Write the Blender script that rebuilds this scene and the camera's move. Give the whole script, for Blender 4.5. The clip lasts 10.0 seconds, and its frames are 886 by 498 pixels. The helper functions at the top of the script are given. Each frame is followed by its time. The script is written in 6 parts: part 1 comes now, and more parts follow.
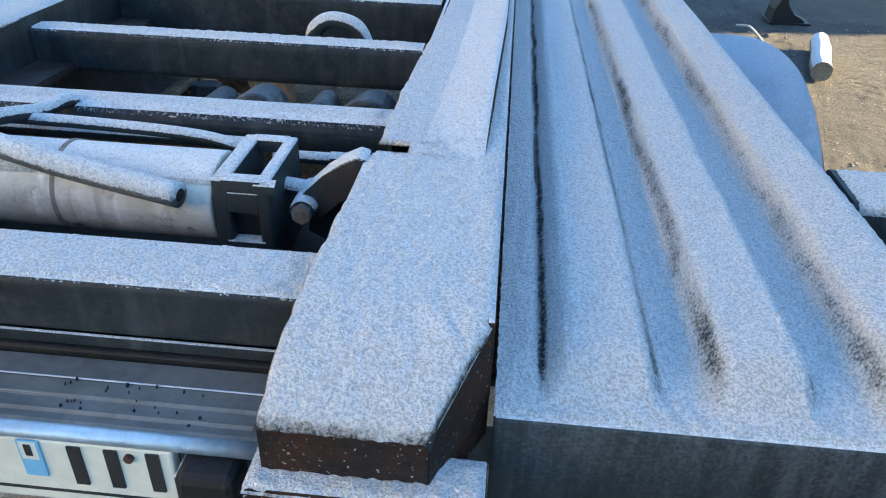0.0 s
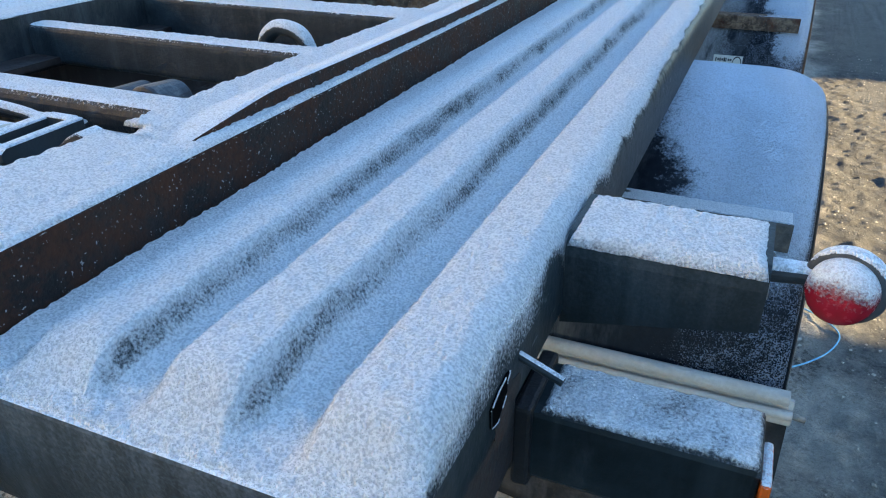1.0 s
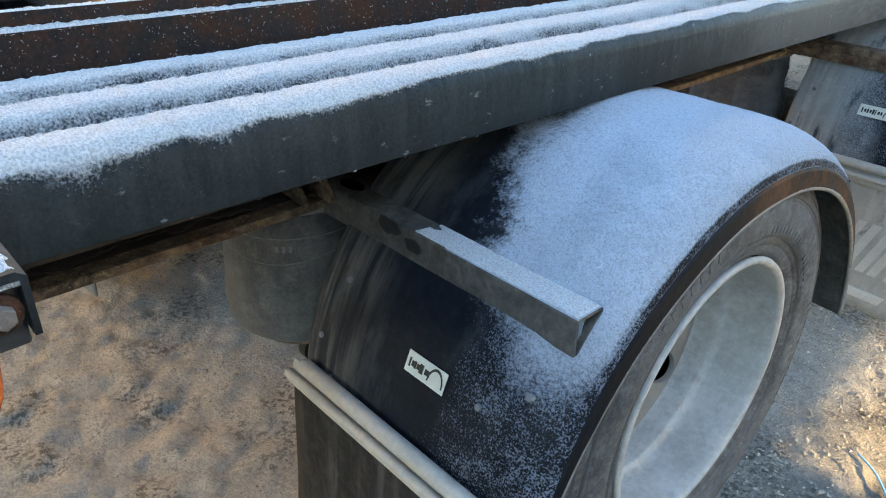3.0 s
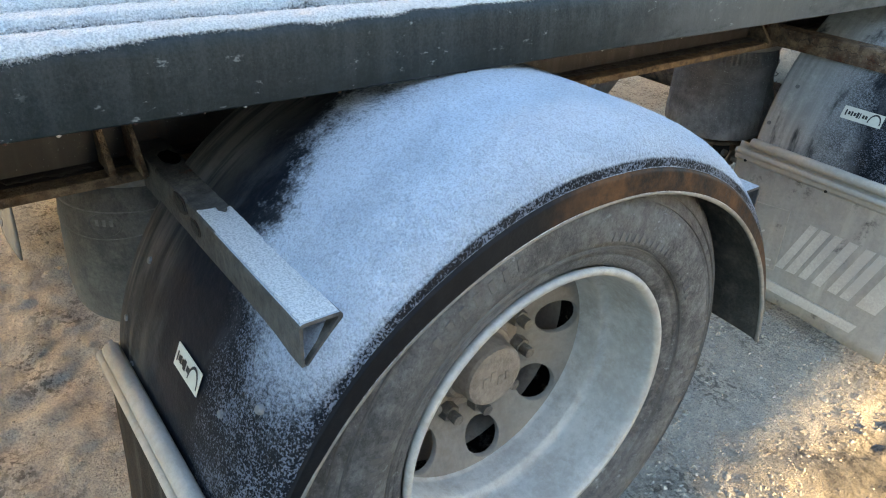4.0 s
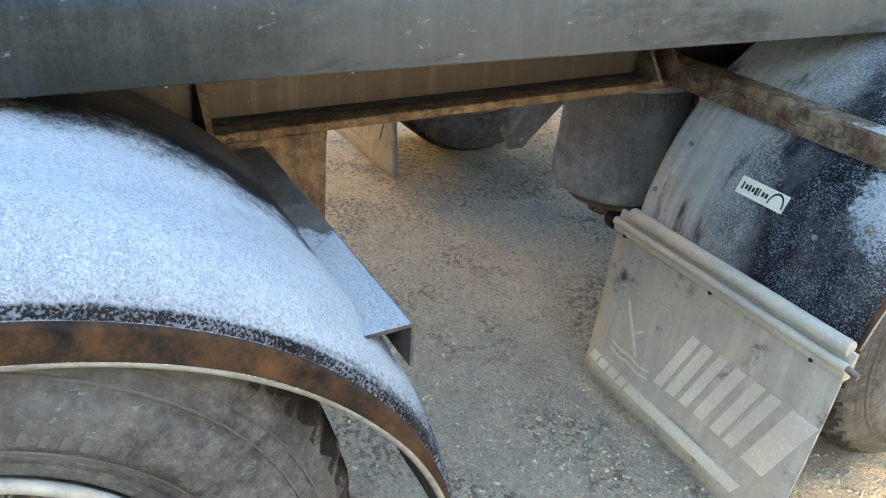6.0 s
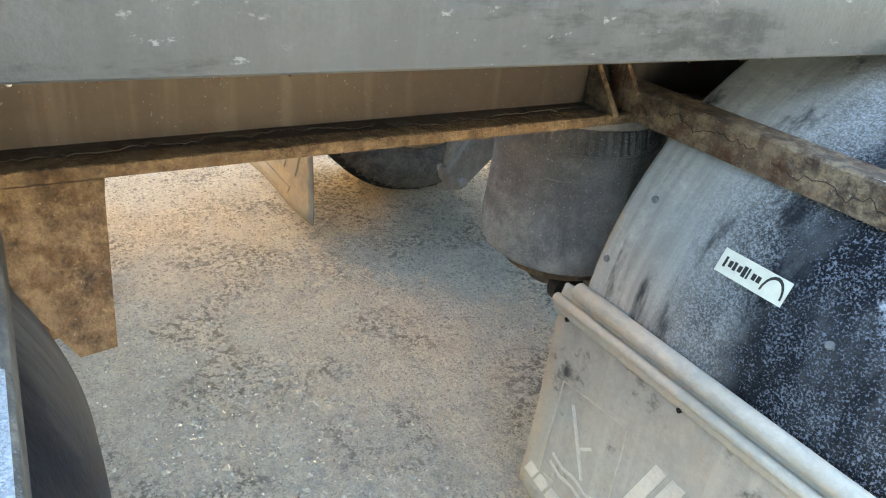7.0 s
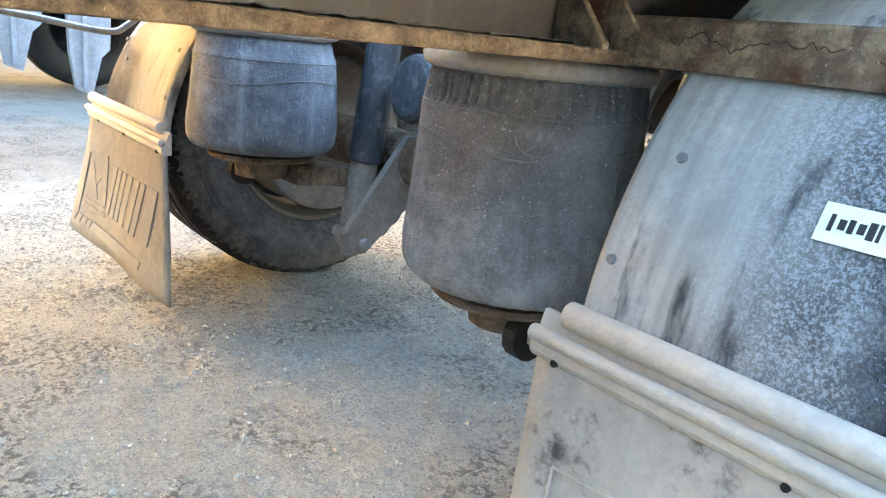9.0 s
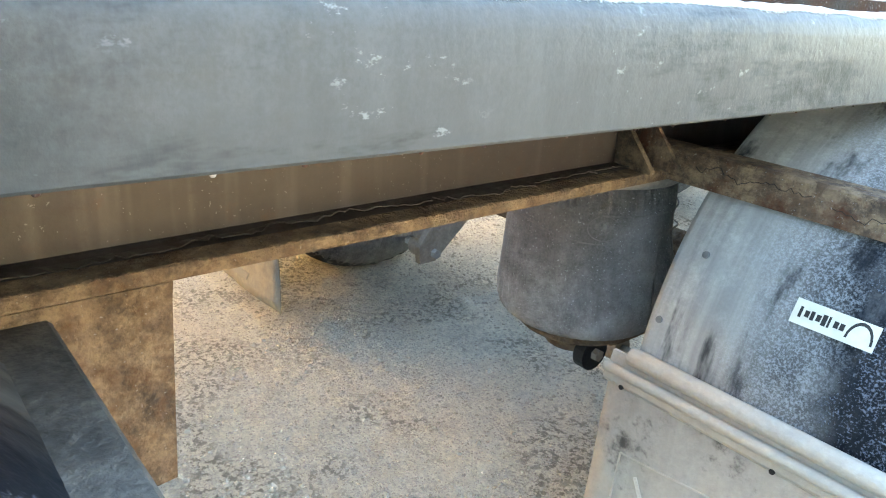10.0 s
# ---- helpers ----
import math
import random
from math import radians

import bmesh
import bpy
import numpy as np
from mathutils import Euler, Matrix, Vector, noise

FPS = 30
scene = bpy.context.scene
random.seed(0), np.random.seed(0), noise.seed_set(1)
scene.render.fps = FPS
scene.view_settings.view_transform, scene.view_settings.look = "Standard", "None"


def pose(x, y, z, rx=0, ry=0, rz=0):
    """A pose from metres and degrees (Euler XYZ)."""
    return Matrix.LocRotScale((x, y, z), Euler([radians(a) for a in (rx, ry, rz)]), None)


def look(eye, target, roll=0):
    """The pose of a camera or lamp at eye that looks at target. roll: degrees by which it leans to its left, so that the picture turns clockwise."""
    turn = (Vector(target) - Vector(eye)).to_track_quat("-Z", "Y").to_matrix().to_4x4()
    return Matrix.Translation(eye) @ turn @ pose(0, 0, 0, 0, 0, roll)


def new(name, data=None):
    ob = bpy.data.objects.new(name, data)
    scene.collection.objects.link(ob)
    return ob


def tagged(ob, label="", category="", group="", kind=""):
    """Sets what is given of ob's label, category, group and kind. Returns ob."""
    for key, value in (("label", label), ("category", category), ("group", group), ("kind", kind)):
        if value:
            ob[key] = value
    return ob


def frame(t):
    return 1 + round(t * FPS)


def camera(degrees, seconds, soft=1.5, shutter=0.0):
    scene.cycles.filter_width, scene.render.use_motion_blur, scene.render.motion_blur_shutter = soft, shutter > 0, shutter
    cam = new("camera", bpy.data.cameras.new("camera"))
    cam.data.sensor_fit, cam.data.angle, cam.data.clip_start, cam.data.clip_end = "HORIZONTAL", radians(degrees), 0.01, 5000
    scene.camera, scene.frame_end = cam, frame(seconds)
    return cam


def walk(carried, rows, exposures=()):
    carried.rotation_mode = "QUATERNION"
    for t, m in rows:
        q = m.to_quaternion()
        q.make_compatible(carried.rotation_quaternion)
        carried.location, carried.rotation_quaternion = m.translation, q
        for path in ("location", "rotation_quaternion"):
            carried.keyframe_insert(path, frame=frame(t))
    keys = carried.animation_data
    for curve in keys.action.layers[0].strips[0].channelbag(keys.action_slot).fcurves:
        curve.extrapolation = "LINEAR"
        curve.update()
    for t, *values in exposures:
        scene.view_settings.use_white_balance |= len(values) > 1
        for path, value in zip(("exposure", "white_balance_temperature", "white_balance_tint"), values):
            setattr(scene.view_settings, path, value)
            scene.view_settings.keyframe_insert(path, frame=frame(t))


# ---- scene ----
cam = camera(62.0, 10.0, soft=1.1)
PATH = [
    (0, (0.433, 0.169, 1.427), (0.3, 1.864, 0.374), 2.0),
    (0.5, (0.748, 0.246, 1.415), (0.337, 1.889, 0.35), 0.4),
    (1, (1.012, 0.348, 1.362), (0.312, 1.954, 0.397), -0.6),
    (1.5, (1.187, 0.522, 1.323), (0.297, 2.044, 0.379), -0.0),
    (2, (1.342, 0.672, 1.329), (0.309, 2.086, 0.363), 0.9),
    (2.2, (1.405, 0.728, 1.291), (0.291, 2.12, 0.385), 0.8),
    (3.3, (1.606, 1.127, 1.273), (0.292, 2.267, 0.287), 2.0),
    (3.5, (1.634, 1.201, 1.258), (0.292, 2.308, 0.272), 2.2),
    (4, (1.726, 1.397, 1.233), (0.346, 2.451, 0.241), 2.6),
    (4.5, (1.768, 1.602, 1.228), (0.355, 2.616, 0.24), 3.2),
    (5, (1.736, 1.849, 1.206), (0.297, 2.83, 0.222), 3.7),
    (5.5, (1.719, 2.053, 1.182), (0.248, 2.987, 0.2), 4.1),
    (5.7, (1.711, 2.134, 1.18), (0.222, 3.025, 0.185), 3.9),
    (6.8, (1.486, 2.543, 1.074), (-0.041, 3.454, 0.157), 4.6),
    (7, (1.404, 2.595, 1.051), (-0.104, 3.547, 0.146), 5.5),
    (7.5, (1.202, 2.747, 0.919), (-0.279, 3.813, 0.101), 7.0),
    (8, (1.097, 2.798, 0.845), (-0.397, 3.943, 0.168), 7.1),
    (8.5, (1.081, 2.792, 0.744), (-0.416, 3.993, 0.181), 6.3),
    (9, (1.100, 2.777, 0.729), (-0.371, 4.017, 0.182), 6.0),
    (9.5, (1.168, 2.691, 0.869), (-0.270, 3.943, 0.265), 5.4),
    (10, (1.220, 2.452, 1.014), (-0.203, 3.663, 0.300), 3.9),
]
EXPO = [(0.0, 2.90, 6200, 3), (0.5, 2.88, 6200, 3), (1.2, 3.06, 6350, 3), (2.2, 3.30, 7300, 6), (3.5, 3.63, 8200, 7), (5.5, 3.88, 8900, 7), (7.0, 4.75, 9300, 7), (8.0, 5.17, 8000, 6), (9.2, 5.25, 7850, 6), (10.0, 5.08, 8700, 6)]
walk(cam, [(t, look(eye, target, roll)) for t, eye, target, roll in PATH], EXPO)

# ---- daylight: clear frosty morning, low sun from the open side of the trailer ----
SUN_EL, SUN_AZ = 18.0, 6.0          # degrees up; degrees from +x towards +y
world = bpy.data.worlds.new("sky")
scene.world = world
world.use_nodes = True
wt = world.node_tree
sky = wt.nodes.new("ShaderNodeTexSky")
sky.sky_type, sky.sun_disc = "NISHITA", False
sky.sun_elevation, sky.sun_rotation = radians(SUN_EL), radians(90 - SUN_AZ)
sky.air_density, sky.dust_density, sky.ozone_density = 1.0, 0.4, 3.0
wt.links.new(sky.outputs[0], wt.nodes["Background"].inputs[0])
wt.nodes["Background"].inputs[1].default_value = 0.10
sun = new("sun", bpy.data.lights.new("sun", "SUN"))
sun.data.energy, sun.data.angle, sun.data.color = 5.0, radians(0.6), (1.0, 0.72, 0.40)
sun.matrix_world = look((10 * math.cos(radians(SUN_AZ)), 10 * math.sin(radians(SUN_AZ)), 10 * math.tan(radians(SUN_EL))), (0, 0, 0))


# ---- materials ----
def nodes_of(name):
    m = bpy.data.materials.new(name)
    m.use_nodes = True
    t = m.node_tree
    return m, t, t.nodes["Principled BSDF"]


def nd(t, kind, **ins):
    n = t.nodes.new(kind)
    for k, v in ins.items():
        n.inputs[k.replace("_", " ")].default_value = v
    return n


def noise_of(t, scale, detail=3.0, rough=0.55, vec=None, squash=None):
    n = nd(t, "ShaderNodeTexNoise", Scale=scale, Detail=detail, Roughness=rough)
    src = vec if vec is not None else nd(t, "ShaderNodeNewGeometry").outputs["Position"]
    if squash:
        mp = t.nodes.new("ShaderNodeMapping")
        mp.inputs["Scale"].default_value = squash
        t.links.new(src, mp.inputs["Vector"])
        src = mp.outputs[0]
    t.links.new(src, n.inputs["Vector"])
    return n.outputs["Fac"]


def ramp(t, src, lo, hi, a=0.0, b=1.0):
    n = t.nodes.new("ShaderNodeMapRange")
    n.interpolation_type = "SMOOTHSTEP"
    for i, v in ((1, lo), (2, hi), (3, a), (4, b)):
        n.inputs[i].default_value = v
    t.links.new(src, n.inputs[0])
    return n.outputs[0]


def op(t, kind, a, b=None):
    n = t.nodes.new("ShaderNodeMath")
    n.operation = kind
    for i, v in enumerate((a, b)):
        if v is None:
            continue
        if isinstance(v, (int, float)):
            n.inputs[i].default_value = v
        else:
            t.links.new(v, n.inputs[i])
    return n.outputs[0]


def mix(t, fac, a, b):
    n = t.nodes.new("ShaderNodeMix")
    n.data_type = "RGBA"
    for i, v in ((0, fac), (6, a), (7, b)):
        if isinstance(v, (int, float)):
            n.inputs[i].default_value = v
        elif isinstance(v, tuple):
            n.inputs[i].default_value = (*v, 1)
        else:
            t.links.new(v, n.inputs[i])
    return n.outputs[2]


def surface(name, base, dark=None, rough=0.5, metal=0.0, grain=60.0, bump=0.15, dust=None, dust_lo=0.45, dust_hi=0.7,
            rust=None, rust_lo=0.62, rust_hi=0.72, streak=0.0, frost=None, frost_gain=1.0, frost_noise=0.5, frost_shelter=None,
            frost_grain=230.0, frost_cover=False, frost_bump=1.0, haze=None, bloom=None, smear=0.0, frost_rear=0.0, shelter_rise=0.0, dust_side=None, speck=0.0, frost_level=0.62, frost_soft=0.1, rime=(0.93, 0.95, 0.97), pit=0.75, spec=0.3, dust_scale=24.0, crystals=None, sweep_lines=0.0, dust_fore=None, fore_pale=None, frost_fine=0.0, scuff=0.0, frost_bend=None, dust_low=None):
    """A weathered surface; frost is (lo, hi) of the upward lean at which rime settles."""
    m, t, p = nodes_of(name)
    geo = t.nodes.new("ShaderNodeNewGeometry")
    pos = geo.outputs["Position"]
    n_big = noise_of(t, 5.0, 4.0, 0.6, pos)
    n_fine = noise_of(t, grain, 5.0, 0.65, pos)
    dark = dark or tuple(c * 0.6 for c in base)
    col = mix(t, ramp(t, op(t, "ADD", op(t, "MULTIPLY", n_big, 0.6), op(t, "MULTIPLY", n_fine, 0.4)), 0.38, 0.62), dark, base)
    rgh = op(t, "ADD", rough - 0.1, op(t, "MULTIPLY", n_fine, 0.2))
    if streak:
        ns = noise_of(t, 26.0, 3.0, 0.6, pos, (1.0, 1.0, 0.06))
        col = mix(t, op(t, "MULTIPLY", ramp(t, ns, 0.5, 0.75), streak), col, tuple(min(1.0, c * 2.2 + 0.03) for c in base))
        ns2 = noise_of(t, 31.0, 3.0, 0.6, pos, (1.0, 0.9, 0.04))
        col = mix(t, op(t, "MULTIPLY", ramp(t, ns2, 0.55, 0.7), streak * 0.8), col, tuple(c * 0.35 for c in base))
    if dust:
        dm = ramp(t, noise_of(t, dust_scale, 8.0, 0.78, pos), dust_lo, dust_hi)
        if dust_side:
            sx = nd(t, "ShaderNodeSeparateXYZ")
            t.links.new(pos, sx.inputs[0])
            ax = op(t, "ADD", op(t, "ABSOLUTE", sx.outputs[0]), op(t, "MULTIPLY", op(t, "SUBTRACT", noise_of(t, 6.0, 4.0, 0.6, pos), 0.5), 0.25))
            side = ramp(t, ax, dust_side[0], dust_side[1], 1.0, 0.0)
            dm = op(t, "MAXIMUM", op(t, "MULTIPLY", dm, 0.03), op(t, "MULTIPLY", side, op(t, "ADD", 0.72, op(t, "MULTIPLY", dm, 0.25))))
        if dust_low:
            lz = nd(t, "ShaderNodeSeparateXYZ")
            t.links.new(pos, lz.inputs[0])
            lh = op(t, "ADD", lz.outputs[2], op(t, "MULTIPLY", op(t, "SUBTRACT", noise_of(t, 11.0, 5.0, 0.65, pos), 0.5), 0.22))
            dm = op(t, "MULTIPLY", dm, ramp(t, lh, dust_low[0], dust_low[1], 1.0, 0.40))
        if sweep_lines:
            arcs = op(t, "ADD", op(t, "MULTIPLY", noise_of(t, 60.0, 3.0, 0.6, pos, (1.0, 0.05, 0.05)), 0.65), op(t, "MULTIPLY", noise_of(t, 16.0, 4.0, 0.65, pos, (1.0, 0.25, 0.25)), 0.35))
            dm = op(t, "MULTIPLY", dm, ramp(t, arcs, 0.42, 0.60, 1.0, 1.0 - sweep_lines))
        if dust_fore:
            fy = nd(t, "ShaderNodeSeparateXYZ")
            t.links.new(pos, fy.inputs[0])
            dm = op(t, "MULTIPLY", dm, ramp(t, op(t, "ADD", fy.outputs[1], op(t, "MULTIPLY", noise_of(t, 12.0, 4.0, 0.6, pos), 0.3)), dust_fore[0] + 0.15, dust_fore[1] + 0.15))
        col = mix(t, dm, col, mix(t, n_fine, tuple(c * 0.75 for c in dust), dust))
        rgh = op(t, "ADD", rgh, op(t, "MULTIPLY", dm, 0.3))
    if bloom:
        bx = nd(t, "ShaderNodeSeparateXYZ")
        t.links.new(pos, bx.inputs[0])
        bax = op(t, "ADD", op(t, "ABSOLUTE", bx.outputs[0]), op(t, "MULTIPLY", op(t, "SUBTRACT", noise_of(t, 8.0, 5.0, 0.7, pos), 0.5), 0.16))
        band = op(t, "MULTIPLY", ramp(t, bax, bloom[0] - 0.10, bloom[0] + 0.04), ramp(t, bax, bloom[1] - 0.03, bloom[1] + 0.04, 1.0, 0.0))
        cry = ramp(t, op(t, "ADD", op(t, "MULTIPLY", noise_of(t, 240.0, 3.0, 0.7, pos), 0.6), op(t, "MULTIPLY", noise_of(t, 420.0, 2.0, 0.6, pos), 0.4)), 0.43, 0.61)
        col = mix(t, op(t, "MULTIPLY", band, op(t, "MULTIPLY", cry, 0.32)), col, (0.58, 0.64, 0.70))
    if smear:
        sm1 = noise_of(t, 13.0, 5.0, 0.65, pos, (1.0, 0.55, 0.22))
        col = mix(t, ramp(t, sm1, 0.54, 0.68, 0.0, smear), col, tuple(c * 1.2 for c in dark))
        sm2 = noise_of(t, 9.0, 6.0, 0.7, pos, (1.3, 0.8, 0.4))
        col = mix(t, ramp(t, sm2, 0.52, 0.70, 0.0, smear * 0.10), col, (0.5, 0.52, 0.54))
    if rust:
        rm = ramp(t, op(t, "ADD", op(t, "MULTIPLY", noise_of(t, 11.0, 6.0, 0.7, pos), 0.8), op(t, "MULTIPLY", n_fine, 0.2)), rust_lo, rust_hi)
        col = mix(t, rm, col, mix(t, n_fine, tuple(c * 0.4 for c in rust), rust))
        rgh = op(t, "ADD", rgh, op(t, "MULTIPLY", rm, 0.25))
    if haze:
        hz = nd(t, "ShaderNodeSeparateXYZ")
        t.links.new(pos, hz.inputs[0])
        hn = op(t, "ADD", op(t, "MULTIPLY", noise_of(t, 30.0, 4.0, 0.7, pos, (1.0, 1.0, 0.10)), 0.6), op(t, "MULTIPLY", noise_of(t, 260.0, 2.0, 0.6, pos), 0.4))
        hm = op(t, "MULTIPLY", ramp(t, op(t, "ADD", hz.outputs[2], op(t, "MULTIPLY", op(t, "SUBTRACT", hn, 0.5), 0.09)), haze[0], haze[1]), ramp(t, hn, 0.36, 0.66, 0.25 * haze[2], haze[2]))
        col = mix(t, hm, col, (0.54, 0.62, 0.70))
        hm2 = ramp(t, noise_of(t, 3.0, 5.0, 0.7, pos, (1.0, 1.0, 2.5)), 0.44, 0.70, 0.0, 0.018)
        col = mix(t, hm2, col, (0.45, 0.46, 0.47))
    if fore_pale:
        # paint turns paler towards the front, with a ragged border
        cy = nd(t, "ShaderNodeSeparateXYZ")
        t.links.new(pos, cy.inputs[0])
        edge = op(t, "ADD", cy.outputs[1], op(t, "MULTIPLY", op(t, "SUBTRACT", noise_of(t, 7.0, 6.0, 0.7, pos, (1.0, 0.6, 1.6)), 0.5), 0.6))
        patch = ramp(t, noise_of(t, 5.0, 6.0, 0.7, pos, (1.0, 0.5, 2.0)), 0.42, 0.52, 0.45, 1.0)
        col = mix(t, op(t, "MULTIPLY", ramp(t, edge, fore_pale[0], fore_pale[1], 0.0, fore_pale[2]), patch), col, (0.53, 0.55, 0.56))
    if scuff:
        chips = op(t, "MULTIPLY", ramp(t, noise_of(t, 55.0, 4.0, 0.7, pos, (1.0, 0.7, 1.3)), 0.62, 0.70, 0.0, scuff), ramp(t, noise_of(t, 7.0, 3.0, 0.6, pos), 0.45, 0.58))
        col = mix(t, chips, col, (0.34, 0.39, 0.41))
    if speck:
        sm = ramp(t, noise_of(t, 260.0, 2.0, 0.5, pos), 0.71 - 0.09 * speck, 0.75 - 0.09 * speck, 0.0, speck)
        col = mix(t, sm, col, (0.6, 0.63, 0.66))
    height = op(t, "MULTIPLY", n_fine, 0.004 * bump)
    if crystals:
        # single frost needles sown on the bare outer plastic
        kx = nd(t, "ShaderNodeSeparateXYZ")
        t.links.new(pos, kx.inputs[0])
        kax = op(t, "ADD", op(t, "ABSOLUTE", kx.outputs[0]), op(t, "MULTIPLY", op(t, "SUBTRACT", noise_of(t, 9.0, 4.0, 0.7, pos), 0.5), 0.22))
        dense = op(t, "MULTIPLY", ramp(t, kax, crystals[0], crystals[1], 0.0, crystals[2]), ramp(t, noise_of(t, 16.0, 4.0, 0.7, pos), 0.34, 0.60, 0.25, 1.0))
        kn = op(t, "ADD", op(t, "MULTIPLY", noise_of(t, 330.0, 2.0, 0.5, pos), 0.7), op(t, "MULTIPLY", noise_of(t, 640.0, 2.0, 0.5, pos), 0.3))
        kz = nd(t, "ShaderNodeSeparateXYZ")
        t.links.new(geo.outputs["True Normal"], kz.inputs[0])
        km = op(t, "MULTIPLY", ramp(t, op(t, "ADD", kn, op(t, "MULTIPLY", dense, 0.14)), 0.57, 0.70, 0.0, 0.7), op(t, "MULTIPLY", ramp(t, kz.outputs[2], -0.02, 0.06), ramp(t, dense, 0.0, 0.30)))
        col = mix(t, km, col, (0.25, 0.29, 0.36))
        height = op(t, "ADD", height, op(t, "MULTIPLY", km, 0.003))
    if frost:
        sep = nd(t, "ShaderNodeSeparateXYZ")
        t.links.new(geo.outputs["Normal"], sep.inputs[0])
        up = ramp(t, sep.outputs[2], frost[0], frost[1])
        g1 = noise_of(t, frost_grain, 3.0, 0.7, pos)
        g2 = noise_of(t, 14.0, 4.0, 0.6, pos)
        if frost_cover:
            at = t.nodes.new("ShaderNodeAttribute")
            at.attribute_name = "rime_cover"
            up = at.outputs["Fac"]
        amt = op(t, "ADD", op(t, "MULTIPLY", up, frost_gain), op(t, "ADD", op(t, "MULTIPLY", op(t, "SUBTRACT", g1, 0.5), frost_noise * 2.2), op(t, "MULTIPLY", op(t, "SUBTRACT", g2, 0.5), 0.5)))
        if frost_rear:
            amt = op(t, "SUBTRACT", amt, ramp(t, op(t, "MULTIPLY", sep.outputs[1], -1.0), 0.45, 0.98, 0.0, frost_rear))
        if frost_shelter:
            sp = nd(t, "ShaderNodeSeparateXYZ")
            t.links.new(pos, sp.inputs[0])
            axx = op(t, "ADD", op(t, "ABSOLUTE", sp.outputs[0]), op(t, "MULTIPLY", op(t, "SUBTRACT", noise_of(t, 9.0, 6.0, 0.7, pos), 0.5), 0.30))
            axx = op(t, "ADD", axx, op(t, "MULTIPLY", op(t, "SUBTRACT", sp.outputs[2], 0.9), shelter_rise))
            amt = op(t, "SUBTRACT", amt, ramp(t, axx, frost_shelter[0], frost_shelter[1], 1.6, 0.0))
        if frost_bend:
            be = nd(t, "ShaderNodeSeparateXYZ")
            t.links.new(pos, be.inputs[0])
            bex = op(t, "ADD", op(t, "ABSOLUTE", be.outputs[0]), op(t, "MULTIPLY", op(t, "SUBTRACT", noise_of(t, 22.0, 5.0, 0.7, pos), 0.5), 0.05))
            amt = op(t, "SUBTRACT", amt, ramp(t, bex, frost_bend[0], frost_bend[1], 0.0, 0.30))
        fm = ramp(t, amt, frost_level - frost_soft, frost_level + frost_soft)
        fine = noise_of(t, frost_grain * 2.0, 2.0, 0.6, pos)
        # Pits let the paint show, standing in for shade between grains.
        pits = ramp(t, op(t, "ADD", op(t, "MULTIPLY", noise_of(t, frost_grain * 0.75, 3.0, 0.6, pos), 0.5), op(t, "MULTIPLY", g1, 0.5)), 0.39, 0.52, pit, 1.0)
        fm = op(t, "MULTIPLY", fm, pits)
        fc = mix(t, ramp(t, fine, 0.40, 0.58), tuple(c * 0.83 for c in rime), rime)
        if frost_fine:
            # grain shade put into the colour: low grains darker, high ones white
            clots = noise_of(t, 360.0, 2.0, 0.5, pos)
            height = op(t, "ADD", height, op(t, "MULTIPLY", op(t, "MULTIPLY", clots, fm), 0.0095))
            fc = mix(t, ramp(t, clots, 0.37, 0.58), tuple(c * frost_fine for c in rime), (0.97, 0.975, 0.98))
        col = mix(t, fm, col, fc)
        rgh = op(t, "ADD", op(t, "MULTIPLY", rgh, op(t, "SUBTRACT", 1.0, fm)), op(t, "MULTIPLY", fm, 0.85))
        height = op(t, "ADD", height, op(t, "MULTIPLY", fm, op(t, "ADD", op(t, "MULTIPLY", g1, 0.006 * frost_bump), op(t, "MULTIPLY", fine, 0.0035))))
        if metal:
            t.links.new(op(t, "MULTIPLY", op(t, "SUBTRACT", 1.0, fm), metal), p.inputs["Metallic"])
    elif metal:
        p.inputs["Metallic"].default_value = metal
    p.inputs["Specular IOR Level"].default_value = spec
    b = nd(t, "ShaderNodeBump", Strength=1.0, Distance=1.0)
    t.links.new(height, b.inputs["Height"])
    t.links.new(b.outputs[0], p.inputs["Normal"])
    t.links.new(col, p.inputs["Base Color"])
    t.links.new(rgh, p.inputs["Roughness"])
    return m


PAINT = (0.024, 0.030, 0.034)
RUST = (0.20, 0.095, 0.04)
SIDE_WEAR = dict(rust_lo=0.70, rust_hi=0.76, streak=0.15, haze=(0.90, 0.99, 0.04), spec=0.11, scuff=0.35, fore_pale=(2.22, 2.75, 0.115))
M_DECK = surface("frosted_deck_steel", (0.012, 0.019, 0.021), (0.008, 0.013, 0.015), 0.45, 0.0, 90, 0.3, rust=(0.075, 0.056, 0.040), **SIDE_WEAR,
                 frost=(0.25, 0.60), frost_gain=1.25, frost_noise=0.58, frost_level=0.50, frost_soft=0.26, frost_grain=300.0, frost_cover=True, frost_bump=1.1, pit=0.88, frost_fine=0.76)
M_PAD = surface("thick_rime_on_steel", PAINT, (0.016, 0.020, 0.023), 0.6, 0.0, 90, 0.3, frost=(0.15, 0.60), frost_gain=1.25, frost_noise=0.5, frost_level=0.5, frost_soft=0.26, frost_grain=280.0, frost_cover=True, frost_bump=1.1, pit=0.88, frost_fine=0.76)
M_PIPE = surface("rimed_pipe_steel", PAINT, (0.02, 0.025, 0.028), 0.55, 0.0, 90, 0.3, frost=(-0.1, 0.55), frost_gain=1.3, frost_noise=0.5, frost_level=0.5, frost_soft=0.16, frost_grain=260.0)
